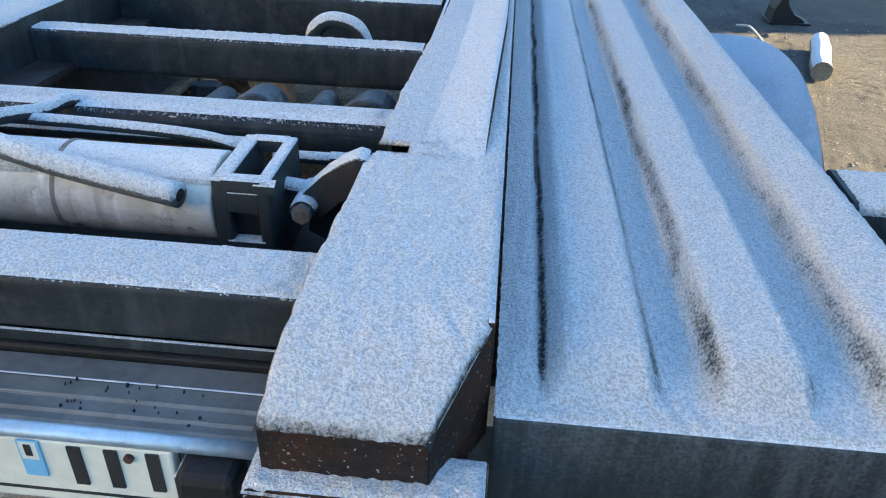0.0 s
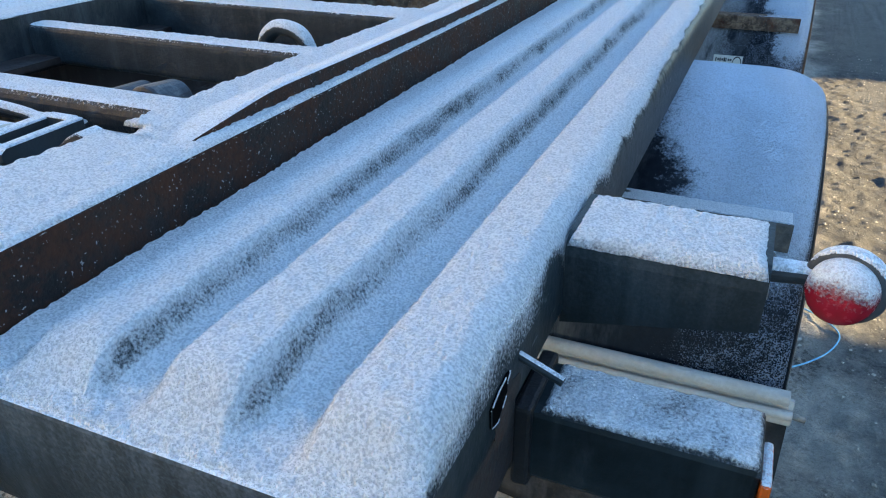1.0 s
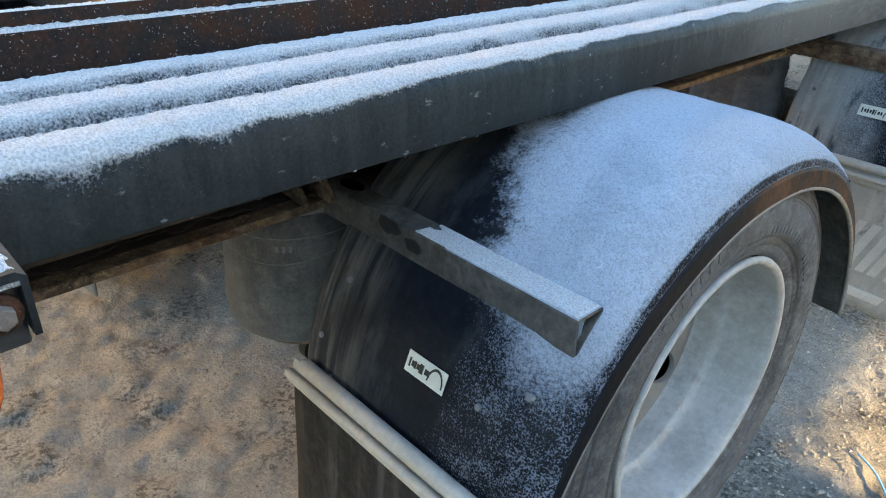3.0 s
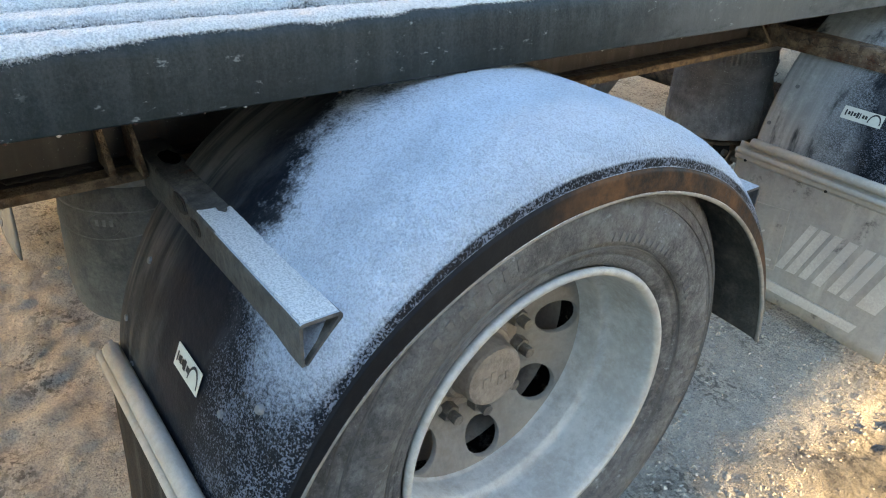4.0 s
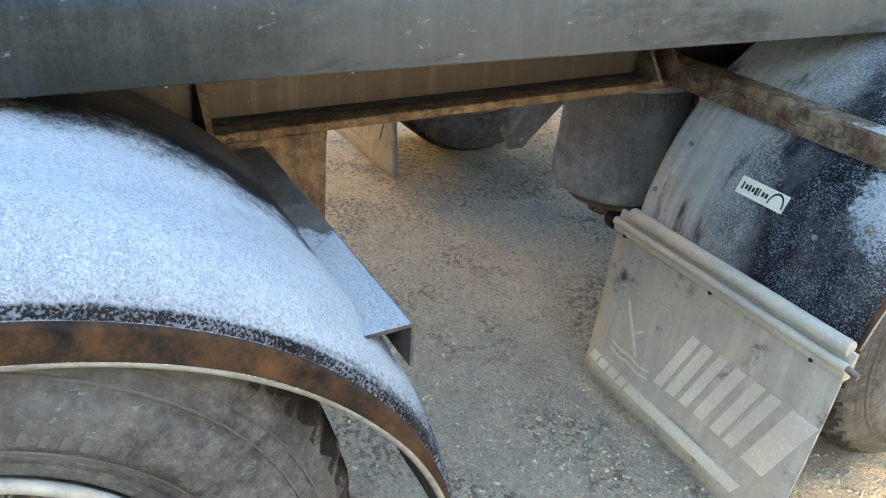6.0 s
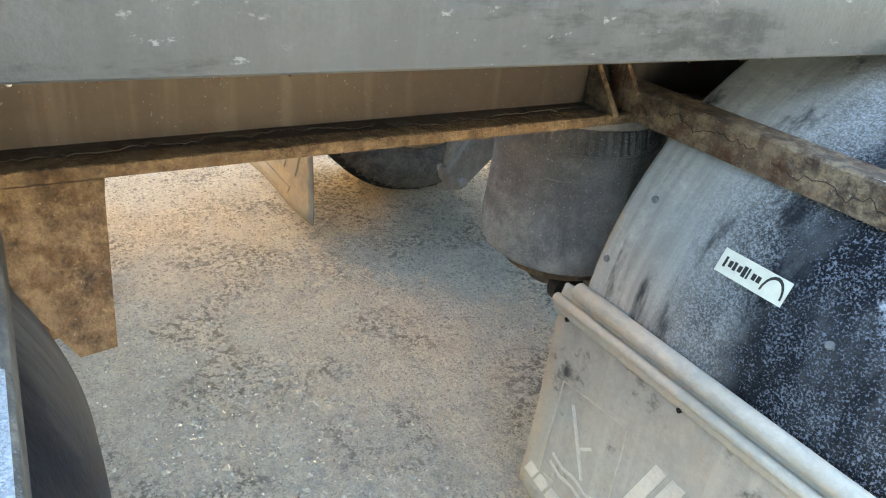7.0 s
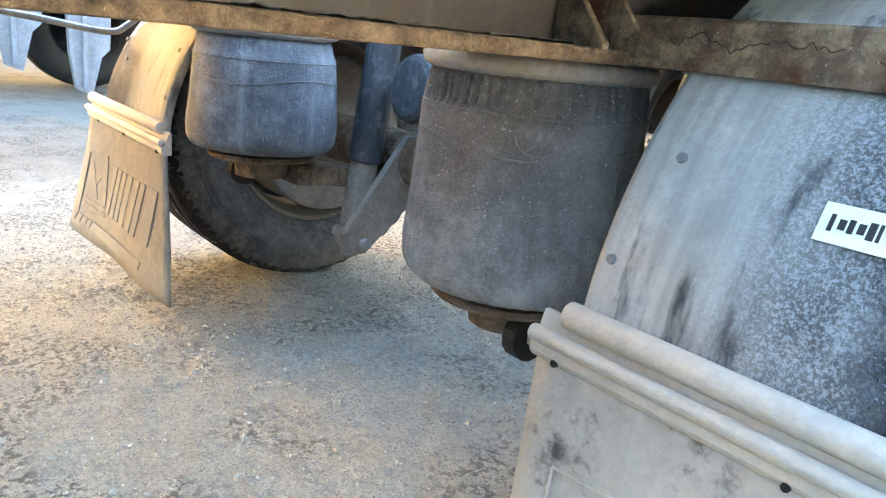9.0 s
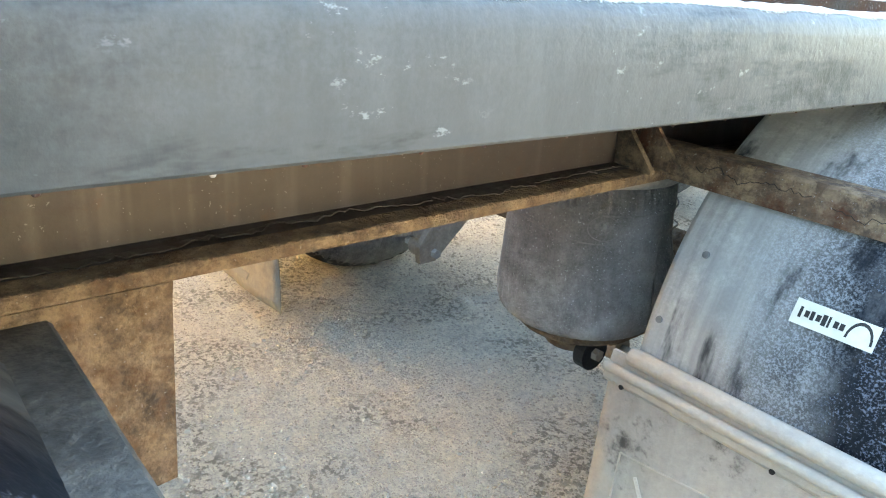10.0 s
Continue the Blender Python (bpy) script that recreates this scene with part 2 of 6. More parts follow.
M_HOOK = surface("rimed_dark_cast_steel", (0.030, 0.030, 0.031), (0.016, 0.017, 0.018), 0.55, 0.0, 90, 0.8, rust=(0.075, 0.038, 0.030), rust_lo=0.54, rust_hi=0.68, frost=(0.05, 0.75), frost_gain=1.25, frost_noise=0.5, frost_level=0.55, frost_soft=0.2, frost_grain=260.0)
M_BEAM = surface("painted_beam_steel", PAINT, (0.014, 0.019, 0.022), 0.42, 0.0, 110, 0.6, smear=0.25, dust=(0.055, 0.060, 0.060), dust_lo=0.46, dust_hi=0.74, rust=RUST, rust_lo=0.66, rust_hi=0.74,
                 streak=0.4, frost=(0.55, 0.95), frost_gain=1.2, frost_noise=0.5, frost_level=0.55, spec=0.16)
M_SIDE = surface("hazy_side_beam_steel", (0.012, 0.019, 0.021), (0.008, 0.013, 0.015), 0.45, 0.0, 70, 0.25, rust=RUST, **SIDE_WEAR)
M_REAR = surface("stained_rear_plate_steel", (0.015, 0.021, 0.022), (0.008, 0.011, 0.012), 0.5, 0.0, 70, 0.3, rust=RUST, rust_lo=0.66, rust_hi=0.74, streak=0.5, smear=0.5, haze=(0.87, 1.02, 0.17), spec=0.14, frost=(0.55, 0.95), frost_gain=1.2, frost_noise=0.5, frost_level=0.55)
M_STUB = surface("dark_streaked_stub_steel", (0.011, 0.016, 0.018), (0.006, 0.009, 0.010), 0.5, 0.0, 70, 0.3, rust=RUST, rust_lo=0.68, rust_hi=0.76, streak=0.25, smear=0.4, haze=(0.90, 1.02, 0.04), spec=0.12)
M_BROWN = surface("rusty_brown_steel", (0.026, 0.021, 0.019), (0.014, 0.013, 0.013), 0.7, 0.0, 120, 0.8, rust=(0.070, 0.034, 0.022), rust_lo=0.41, rust_hi=0.60,
                  frost=(0.5, 0.95), frost_gain=1.25, frost_noise=0.6, frost_level=0.56, spec=0.12, speck=0.40, frost_grain=260.0)
M_UNDER = surface("muddy_chassis_steel", (0.125, 0.086, 0.058), (0.04, 0.029, 0.023), 0.75, 0.0, 80, 2.2, dust=(0.30, 0.22, 0.145), dust_lo=0.36, dust_hi=0.70, dust_scale=30.0,
                  rust=(0.12, 0.065, 0.036), rust_lo=0.50, rust_hi=0.66, streak=0.4, speck=0.2)
M_WEB = surface("grey_chassis_web", (0.028, 0.0225, 0.0215), (0.0165, 0.0135, 0.013), 0.47, 0.0, 60, 0.15, spec=0.46, speck=0.12, dust=(0.040, 0.030, 0.026), dust_lo=0.45, dust_hi=0.75,
                rust=(0.085, 0.042, 0.022), rust_lo=0.53, rust_hi=0.74, streak=0.38)
M_ARM = surface("muddy_bracket_steel", (0.17, 0.110, 0.072), (0.05, 0.036, 0.029), 0.7, 0.0, 90, 2.2, dust=(0.34, 0.25, 0.17), dust_lo=0.42, dust_hi=0.68, dust_scale=34.0, streak=0.4, speck=0.25,
                rust=(0.13, 0.055, 0.032), rust_lo=0.48, rust_hi=0.62, frost=(0.6, 0.9), frost_gain=0.7, frost_noise=0.5, frost_shelter=(0.90, 1.0), frost_level=0.6, rime=(0.6, 0.64, 0.68))
M_ARM_DARK = surface("grimy_bracket_steel", (0.090, 0.086, 0.080), (0.036, 0.034, 0.032), 0.65, 0.0, 90, 1.2, dust=(0.22, 0.20, 0.17), dust_lo=0.42, dust_hi=0.80, rust=(0.13, 0.06, 0.035), rust_lo=0.62, rust_hi=0.70, frost=(0.6, 0.9), frost_gain=1.1, frost_noise=0.4, frost_shelter=(0.80, 0.92), frost_level=0.6, frost_soft=0.25, rime=(0.55, 0.60, 0.66))
M_GUARD = surface("black_plastic_mudguard", (0.012, 0.015, 0.02), (0.006, 0.008, 0.012), 0.38, 0.0, 190, 0.35, sweep_lines=0.22, dust=(0.52, 0.52, 0.505), dust_lo=0.45, dust_hi=0.72,
                  dust_side=(0.74, 0.93), bloom=(0.82, 0.91), crystals=(0.88, 0.98, 0.75), smear=0.9, frost_rear=0.22, frost=(0.10, 0.78), frost_gain=1.75, frost_noise=0.66, frost_shelter=(0.89, 1.05), shelter_rise=0.28, frost_grain=190.0, frost_level=0.68, frost_soft=0.26, rime=(0.50, 0.57, 0.66), pit=0.85, frost_bump=0.5, spec=0.08)
M_GUARD_REAR = surface("brown_dusted_black_plastic", (0.012, 0.015, 0.02), (0.006, 0.008, 0.012), 0.38, 0.0, 70, 0.2, sweep_lines=0.85, dust=(0.19, 0.175, 0.16), dust_lo=0.45, dust_hi=0.72,
                  dust_side=(0.64, 0.82), crystals=(0.93, 1.03, 1.0), smear=0.5, frost_rear=0.50, frost_bend=(1.105, 1.168), frost=(0.06, 0.72), frost_gain=1.45, frost_noise=0.32, frost_shelter=(0.64, 0.99), shelter_rise=0.48, frost_grain=190.0, frost_level=0.70, frost_soft=0.30, rime=(0.50, 0.57, 0.66), pit=0.85, frost_bump=0.5, spec=0.08)
M_SKIRT = surface("mud_stained_mudguard_lip", (0.012, 0.013, 0.015), (0.006, 0.007, 0.009), 0.55, 0.0, 60, 0.4, dust=(0.14, 0.070, 0.034), dust_lo=0.36, dust_hi=0.66, sweep_lines=0.55, dust_scale=11.0, dust_fore=(1.95, 2.12), spec=0.10)
M_INSIDE = surface("mud_sprayed_mudguard_inside", (0.085, 0.080, 0.072), (0.040, 0.038, 0.035), 0.85, 0.0, 90, 1.4, dust=(0.17, 0.155, 0.13), dust_lo=0.45, dust_hi=0.72, smear=0.4)
M_LIP = surface("pale_dusty_plastic_edge", (0.30, 0.28, 0.25), (0.17, 0.16, 0.145), 0.7, 0.0, 90, 0.5, frost=(0.1, 0.8), frost_gain=1.1, frost_noise=0.5, frost_level=0.7, frost_soft=0.2)
M_RUSTY = surface("red_brown_rust", (0.085, 0.042, 0.029), (0.035, 0.022, 0.018), 0.85, 0.0, 110, 1.0, rust=(0.15, 0.07, 0.038), rust_lo=0.5, rust_hi=0.65, speck=0.2)
# Near-black colour that stands for the dark inside of holes.
M_HOLLOW_BLACK = surface("painted_hollow_black", (0.003, 0.003, 0.003), (0.002, 0.002, 0.002), 0.9, 0.0, 60, 0.1, spec=0.02)
M_STAIN = surface("dark_rust_stain", (0.040, 0.027, 0.022), (0.016, 0.017, 0.018), 0.7, 0.0, 110, 0.5, rust=(0.090, 0.046, 0.030), rust_lo=0.50, rust_hi=0.68)
# Far flaps: darker copy of the flap rubber, dimmer light put into its colour.
M_FLAP_FAR = surface("darkened_far_flap_rubber", (0.17, 0.165, 0.155), (0.12, 0.116, 0.108), 0.85, 0.0, 90, 0.6, dust=(0.27, 0.245, 0.205), dust_lo=0.3, dust_hi=0.75, smear=0.4)
M_FLAP_DARK = surface("dirty_black_rubber_flap", (0.026, 0.026, 0.026), (0.013, 0.013, 0.013), 0.8, 0.0, 90, 0.6, dust=(0.080, 0.072, 0.063), dust_lo=0.40, dust_hi=0.85, streak=0.6, smear=0.4, spec=0.1)
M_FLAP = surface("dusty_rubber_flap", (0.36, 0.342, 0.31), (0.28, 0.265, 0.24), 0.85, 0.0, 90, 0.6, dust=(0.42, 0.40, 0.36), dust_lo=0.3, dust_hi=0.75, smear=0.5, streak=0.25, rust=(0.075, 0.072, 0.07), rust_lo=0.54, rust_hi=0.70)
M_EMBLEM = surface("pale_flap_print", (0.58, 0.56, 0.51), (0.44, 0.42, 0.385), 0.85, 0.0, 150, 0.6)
# Darker copy of the print, dimmed in colour along with the far flap.
M_EMBLEM_FAR = surface("dimmed_far_flap_print", (0.22, 0.213, 0.20), (0.16, 0.155, 0.145), 0.85, 0.0, 150, 0.6)
M_RAIL = surface("dusty_aluminium_rail", (0.47, 0.44, 0.39), (0.34, 0.32, 0.285), 0.6, 0.1, 90, 0.5, dust=(0.48, 0.44, 0.38), dust_lo=0.4, dust_hi=0.65)
M_TYRE = surface("dusty_tyre_rubber", (0.092, 0.093, 0.094), (0.040, 0.041, 0.043), 0.7, 0.0, 160, 1.2, dust=(0.215, 0.217, 0.216), dust_lo=0.36, dust_hi=0.74, dust_scale=30.0, smear=0.3, scuff=0.45, speck=0.15)
M_TREAD = surface("dark_tread_rubber", (0.035, 0.035, 0.037), (0.018, 0.018, 0.02), 0.85, 0.0, 110, 0.8, dust=(0.30, 0.29, 0.27), dust_lo=0.52, dust_hi=0.66)
M_RIM = surface("dusty_white_rim", (0.46, 0.455, 0.43), (0.34, 0.335, 0.315), 0.6, 0.0, 70, 0.3, dust=(0.36, 0.34, 0.31), dust_lo=0.42, dust_hi=0.7)
# Disc grey set extra dark; shade of the deep recess is in the colour.
M_DISC = surface("dusty_grey_shaded_wheel_disc", (0.21, 0.203, 0.187), (0.14, 0.134, 0.122), 0.65, 0.0, 70, 0.4, dust=(0.21, 0.19, 0.165), dust_lo=0.42, dust_hi=0.7)
M_HUB = surface("brown_dusty_hub", (0.25, 0.215, 0.18), (0.15, 0.125, 0.105), 0.75, 0.0, 100, 0.8, dust=(0.33, 0.295, 0.25), dust_lo=0.35, dust_hi=0.75)
M_NUT = surface("grimy_wheel_nut", (0.20, 0.185, 0.16), (0.10, 0.09, 0.08), 0.6, 0.4, 120, 0.5, dust=(0.34, 0.32, 0.28), dust_lo=0.5, dust_hi=0.7)
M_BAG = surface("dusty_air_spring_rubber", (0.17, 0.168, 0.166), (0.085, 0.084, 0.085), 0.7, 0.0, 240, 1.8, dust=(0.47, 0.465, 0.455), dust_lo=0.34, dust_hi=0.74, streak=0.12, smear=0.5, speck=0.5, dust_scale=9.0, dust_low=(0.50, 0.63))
# Darker copy of the bellows rubber; shade under the deck is in its colour.
M_BAG_SHADED = surface("shaded_air_spring_rubber", (0.105, 0.103, 0.101), (0.058, 0.058, 0.058), 0.55, 0.0, 160, 0.6, dust=(0.22, 0.21, 0.195), dust_lo=0.40, dust_hi=0.78, streak=0.12, smear=0.5)
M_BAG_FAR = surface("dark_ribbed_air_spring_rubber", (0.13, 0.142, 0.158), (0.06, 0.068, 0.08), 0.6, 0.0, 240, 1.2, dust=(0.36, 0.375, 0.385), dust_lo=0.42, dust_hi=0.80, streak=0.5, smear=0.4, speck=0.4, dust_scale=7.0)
M_DAMPER = surface("dark_damper_paint", (0.045, 0.05, 0.056), (0.022, 0.025, 0.03), 0.45, 0.0, 90, 0.4, dust=(0.20, 0.20, 0.195), dust_lo=0.5, dust_hi=0.75, streak=0.4)
M_MARK = surface("moulded_tyre_rubber", (0.135, 0.132, 0.127), (0.08, 0.08, 0.078), 0.8, 0.0, 120, 0.6)
M_RIVET = surface("pale_dusty_rivet", (0.19, 0.195, 0.20), (0.13, 0.135, 0.14), 0.6, 0.0, 120, 0.4)
M_HOSE = surface("frosted_grey_hose", (0.13, 0.135, 0.14), (0.07, 0.075, 0.08), 0.7, 0.0, 120, 0.8, frost=(-0.5, 0.45), frost_gain=1.15, frost_noise=0.5, frost_level=0.55, frost_soft=0.2, frost_grain=240.0)
M_SEAM = surface("rubbed_rubber_edge", (0.24, 0.237, 0.23), (0.13, 0.13, 0.127), 0.8, 0.0, 120, 0.5)
M_PLATE = surface("dusty_grey_steel_plate", (0.34, 0.335, 0.32), (0.20, 0.196, 0.19), 0.75, 0.0, 90, 0.6, dust=(0.32, 0.30, 0.27), dust_lo=0.45, dust_hi=0.7)
M_BLACK = surface("black_rubber", (0.012, 0.012, 0.013), (0.007, 0.007, 0.008), 0.6, 0.0, 120, 0.4)
M_ALU = surface("worn_aluminium", (0.165, 0.180, 0.180), (0.095, 0.105, 0.105), 0.5, 0.3, 60, 0.3, dust=(0.17, 0.175, 0.160), dust_lo=0.42, dust_hi=0.68, rust=(0.04, 0.038, 0.033), rust_lo=0.66, rust_hi=0.72)
M_BRIGHT = surface("bright_aluminium_edge", (0.62, 0.65, 0.67), (0.46, 0.48, 0.50), 0.38, 0.55, 90, 0.2)
M_CYL = surface("grey_white_cylinder_paint", (0.60, 0.58, 0.52), (0.45, 0.43, 0.37), 0.5, 0.0, 50, 0.3, rust=(0.15, 0.115, 0.07), rust_lo=0.54, rust_hi=0.64,
                frost=(0.45, 0.9), frost_gain=1.3, frost_noise=0.3, frost_level=0.55, frost_soft=0.2, streak=0.6, smear=0.55, dust=(0.34, 0.32, 0.27), dust_lo=0.48, dust_hi=0.70)
M_RED = surface("red_lens", (0.26, 0.008, 0.020), (0.19, 0.006, 0.014), 0.25, 0.0, 80, 0.1, frost=(-0.35, 0.75), frost_gain=1.0, frost_noise=0.5, frost_level=0.52, frost_soft=0.3, frost_grain=260.0, pit=0.85)
M_ORANGE = surface("orange_lens", (0.75, 0.14, 0.01), (0.55, 0.09, 0.01), 0.25, 0.0, 80, 0.1, frost=(0.0, 0.85), frost_gain=1.1, frost_noise=0.5, frost_level=0.5, frost_soft=0.25, frost_grain=260.0)
M_LAMP = surface("grey_rubber_lamp_body", (0.05, 0.055, 0.06), (0.03, 0.034, 0.038), 0.6, 0.0, 90, 0.3, frost=(0.1, 0.8), frost_gain=1.2, frost_noise=0.5, frost_level=0.52, frost_grain=190.0)
M_WHITE = surface("white_sticker", (0.66, 0.65, 0.56), (0.56, 0.55, 0.47), 0.45, 0.0, 60, 0.1)
M_INK = surface("black_print", (0.03, 0.03, 0.03), (0.02, 0.02, 0.02), 0.5, 0.0, 60, 0.1)
M_BRASS = surface("dull_brass", (0.42, 0.27, 0.09), (0.24, 0.15, 0.06), 0.45, 0.6, 120, 0.3)
M_BLUE = surface("blue_sticker", (0.20, 0.46, 0.66), (0.15, 0.38, 0.58), 0.4, 0.0, 60, 0.1)
M_LOG = surface("frosted_timber", (0.30, 0.24, 0.17), (0.16, 0.12, 0.085), 0.85, 0.0, 60, 1.0, frost=(-0.1, 0.6), frost_gain=1.2, frost_noise=0.35, frost_level=0.5)
# Yellow of the added wall that bounces warm light.
M_BOUNCE = surface("yellow_bounce_wall_paint", (0.60, 0.465, 0.24), (0.53, 0.41, 0.21), 0.7, 0.0, 20, 0.2)
M_WALL_BASE = surface("dark_wall_base", (0.16, 0.16, 0.165), (0.10, 0.10, 0.105), 0.85, 0.0, 30, 0.5)
M_FAR = surface("grey_painted_lorry_steel", (0.17, 0.19, 0.22), (0.12, 0.135, 0.155), 0.5, 0.0, 40, 0.2)


def gravel_material():
    m, t, p = nodes_of("packed_gravel")
    pos = t.nodes.new("ShaderNodeNewGeometry").outputs["Position"]
    big, mid, fine = noise_of(t, 0.9, 4.0, 0.6, pos), noise_of(t, 14.0, 5.0, 0.7, pos), noise_of(t, 170.0, 4.0, 0.75, pos)
    clump = op(t, "MULTIPLY", ramp(t, noise_of(t, 3.2, 3.0, 0.6, pos), 0.46, 0.60), ramp(t, noise_of(t, 62.0, 4.0, 0.7, pos), 0.49, 0.57))
    vor = nd(t, "ShaderNodeTexVoronoi", Scale=95.0)
    t.links.new(pos, vor.inputs["Vector"])
    c = mix(t, ramp(t, mid, 0.35, 0.65), (0.65, 0.607, 0.515), (0.81, 0.758, 0.64))
    c = mix(t, op(t, "MULTIPLY", ramp(t, big, 0.4, 0.65), 0.5), c, (0.72, 0.675, 0.59))
    grit = noise_of(t, 70.0, 8.0, 0.85, pos)
    c = mix(t, ramp(t, grit, 0.36, 0.56, 0.0, 1.0), (0.45, 0.43, 0.39), c)
    c = mix(t, ramp(t, fine, 0.32, 0.54, 0.45, 1.0), (0.36, 0.345, 0.31), c)
    grain = nd(t, "ShaderNodeTexVoronoi", Scale=210.0)
    t.links.new(pos, grain.inputs["Vector"])
    gs = nd(t, "ShaderNodeSeparateColor")
    t.links.new(grain.outputs["Color"], gs.inputs[0])
    c = mix(t, ramp(t, gs.outputs[0], 0.0, 0.42, 0.08, 0.0), c, (0.16, 0.15, 0.13))
    crumb = op(t, "ADD", op(t, "MULTIPLY", noise_of(t, 230.0, 3.0, 0.6, pos), 0.6), op(t, "MULTIPLY", noise_of(t, 90.0, 3.0, 0.6, pos, (1.0, 2.2, 1.0)), 0.4))
    c = mix(t, op(t, "MULTIPLY", ramp(t, crumb, 0.50, 0.63, 0.0, 0.58), ramp(t, noise_of(t, 6.0, 5.0, 0.7, pos), 0.42, 0.64, 0.22, 1.0)), c, (0.17, 0.155, 0.135))
    c = mix(t, ramp(t, gs.outputs[1], 0.70, 1.0, 0.0, 0.2), c, (0.72, 0.70, 0.66))
    c = mix(t, op(t, "MULTIPLY", clump, 0.78), c, (0.12, 0.108, 0.09))
    # shade put into the colour: open yard darker than the strip under the trailer
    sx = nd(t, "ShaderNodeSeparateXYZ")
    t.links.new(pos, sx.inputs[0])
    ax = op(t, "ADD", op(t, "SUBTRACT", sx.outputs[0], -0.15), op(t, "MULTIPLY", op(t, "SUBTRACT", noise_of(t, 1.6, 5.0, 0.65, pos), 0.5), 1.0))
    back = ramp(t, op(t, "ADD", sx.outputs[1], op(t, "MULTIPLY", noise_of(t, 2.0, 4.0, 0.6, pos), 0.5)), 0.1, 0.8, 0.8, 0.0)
    yard_shade = op(t, "MAXIMUM", ramp(t, ax, 1.20, 1.65, 0.0, 0.88), back)
    far_shade = ramp(t, op(t, "SUBTRACT", op(t, "MULTIPLY", noise_of(t, 1.1, 4.0, 0.6, pos), 1.2), sx.outputs[0]), 2.2, 3.4, 0.0, 0.65)
    yard_shade = op(t, "MAXIMUM", yard_shade, far_shade)
    c = mix(t, yard_shade, c, (0.03, 0.032, 0.035))
    t.links.new(c, p.inputs["Base Color"])
    p.inputs["Roughness"].default_value = 0.92
    h = op(t, "ADD", op(t, "ADD", op(t, "MULTIPLY", grit, 0.026), op(t, "MULTIPLY", mid, 0.034)), op(t, "ADD", op(t, "MULTIPLY", fine, 0.017), op(t, "ADD", op(t, "MULTIPLY", vor.outputs["Distance"], -0.008), op(t, "MULTIPLY", grain.outputs["Distance"], -0.006))))
    b = nd(t, "ShaderNodeBump", Strength=1.0, Distance=1.0)
    t.links.new(h, b.inputs["Height"])
    t.links.new(b.outputs[0], p.inputs["Normal"])
    return m


def stone_material():
    m, t, p = nodes_of("loose_stones")
    geo = t.nodes.new("ShaderNodeNewGeometry")
    r = geo.outputs["Random Per Island"]
    c = mix(t, r, (0.25, 0.23, 0.19), (0.42, 0.395, 0.34))
    c = mix(t, ramp(t, noise_of(t, 200.0, 3.0, 0.6, geo.outputs["Position"]), 0.35, 0.65, 0.0, 0.5), c, (0.36, 0.33, 0.28))
    t.links.new(c, p.inputs["Base Color"])
    p.inputs["Roughness"].default_value = 0.95
    p.inputs["Specular IOR Level"].default_value = 0.08
    return m


M_GRAVEL, M_STONE = gravel_material(), stone_material()


# ---- mesh helpers ----
def part(name, bm, mat, parent=None, label="", smooth=False, thick=0.0):
    """Links a bmesh as one mesh object under a thing or a part."""
    me = bpy.data.meshes.new(name)
    bmesh.ops.recalc_face_normals(bm, faces=bm.faces)
    bm.to_mesh(me)
    bm.free()
    mats = mat if isinstance(mat, (list, tuple)) else [mat]
    for one in mats:
        me.materials.append(one)
    if smooth:
        me.shade_smooth()
    ob = new(name, me)
    if parent is not None:
        ob.parent = parent
        ob.matrix_parent_inverse = parent.matrix_world.inverted()
    if thick:
        so = ob.modifiers.new("thickness", "SOLIDIFY")
        so.thickness, so.offset = thick, -1.0
    if label:
        ob["label"] = label
    return ob


def thing(name, at, label, category, group="", kind=""):
    ob = new(name)
    ob.matrix_world = Matrix.Translation(at)
    bpy.context.view_layer.update()
    return tagged(ob, label, category, group, kind)


def box(bm, x0, x1, y0, y1, z0, z1, bevel=0.0, seg=2):
    r = bmesh.ops.create_cube(bm, size=1.0, matrix=Matrix.Translation(((x0 + x1) / 2, (y0 + y1) / 2, (z0 + z1) / 2)) @ Matrix.Diagonal((x1 - x0, y1 - y0, z1 - z0, 1)))
    if bevel:
        es = list({e for v in r["verts"] for e in v.link_edges})
        bmesh.ops.bevel(bm, geom=es, offset=bevel, segments=seg, profile=0.5, affect="EDGES")
    return bm


def boxm(*a, **k):
    return box(bmesh.new(), *a, **k)


def rod(bm, a, b, r, r2=None, seg=20, bevel=0.0):
    """A round bar from a to b."""
    a, b = Vector(a), Vector(b)
    d = b - a
    m = Matrix.Translation((a + b) / 2) @ d.to_track_quat("Z", "Y").to_matrix().to_4x4()
    r = bmesh.ops.create_cone(bm, cap_ends=True, segments=seg, radius1=r, radius2=r if r2 is None else r2, depth=d.length, matrix=m)
    if bevel:
        es = [e for e in {e for v in r["verts"] for e in v.link_edges} if len(e.link_faces) == 2 and any(len(f.verts) > 4 for f in e.link_faces)]
        bmesh.ops.bevel(bm, geom=es, offset=bevel, segments=2, profile=0.5, affect="EDGES")
    return bm


def rodm(*a, **k):
    return rod(bmesh.new(), *a, **k)


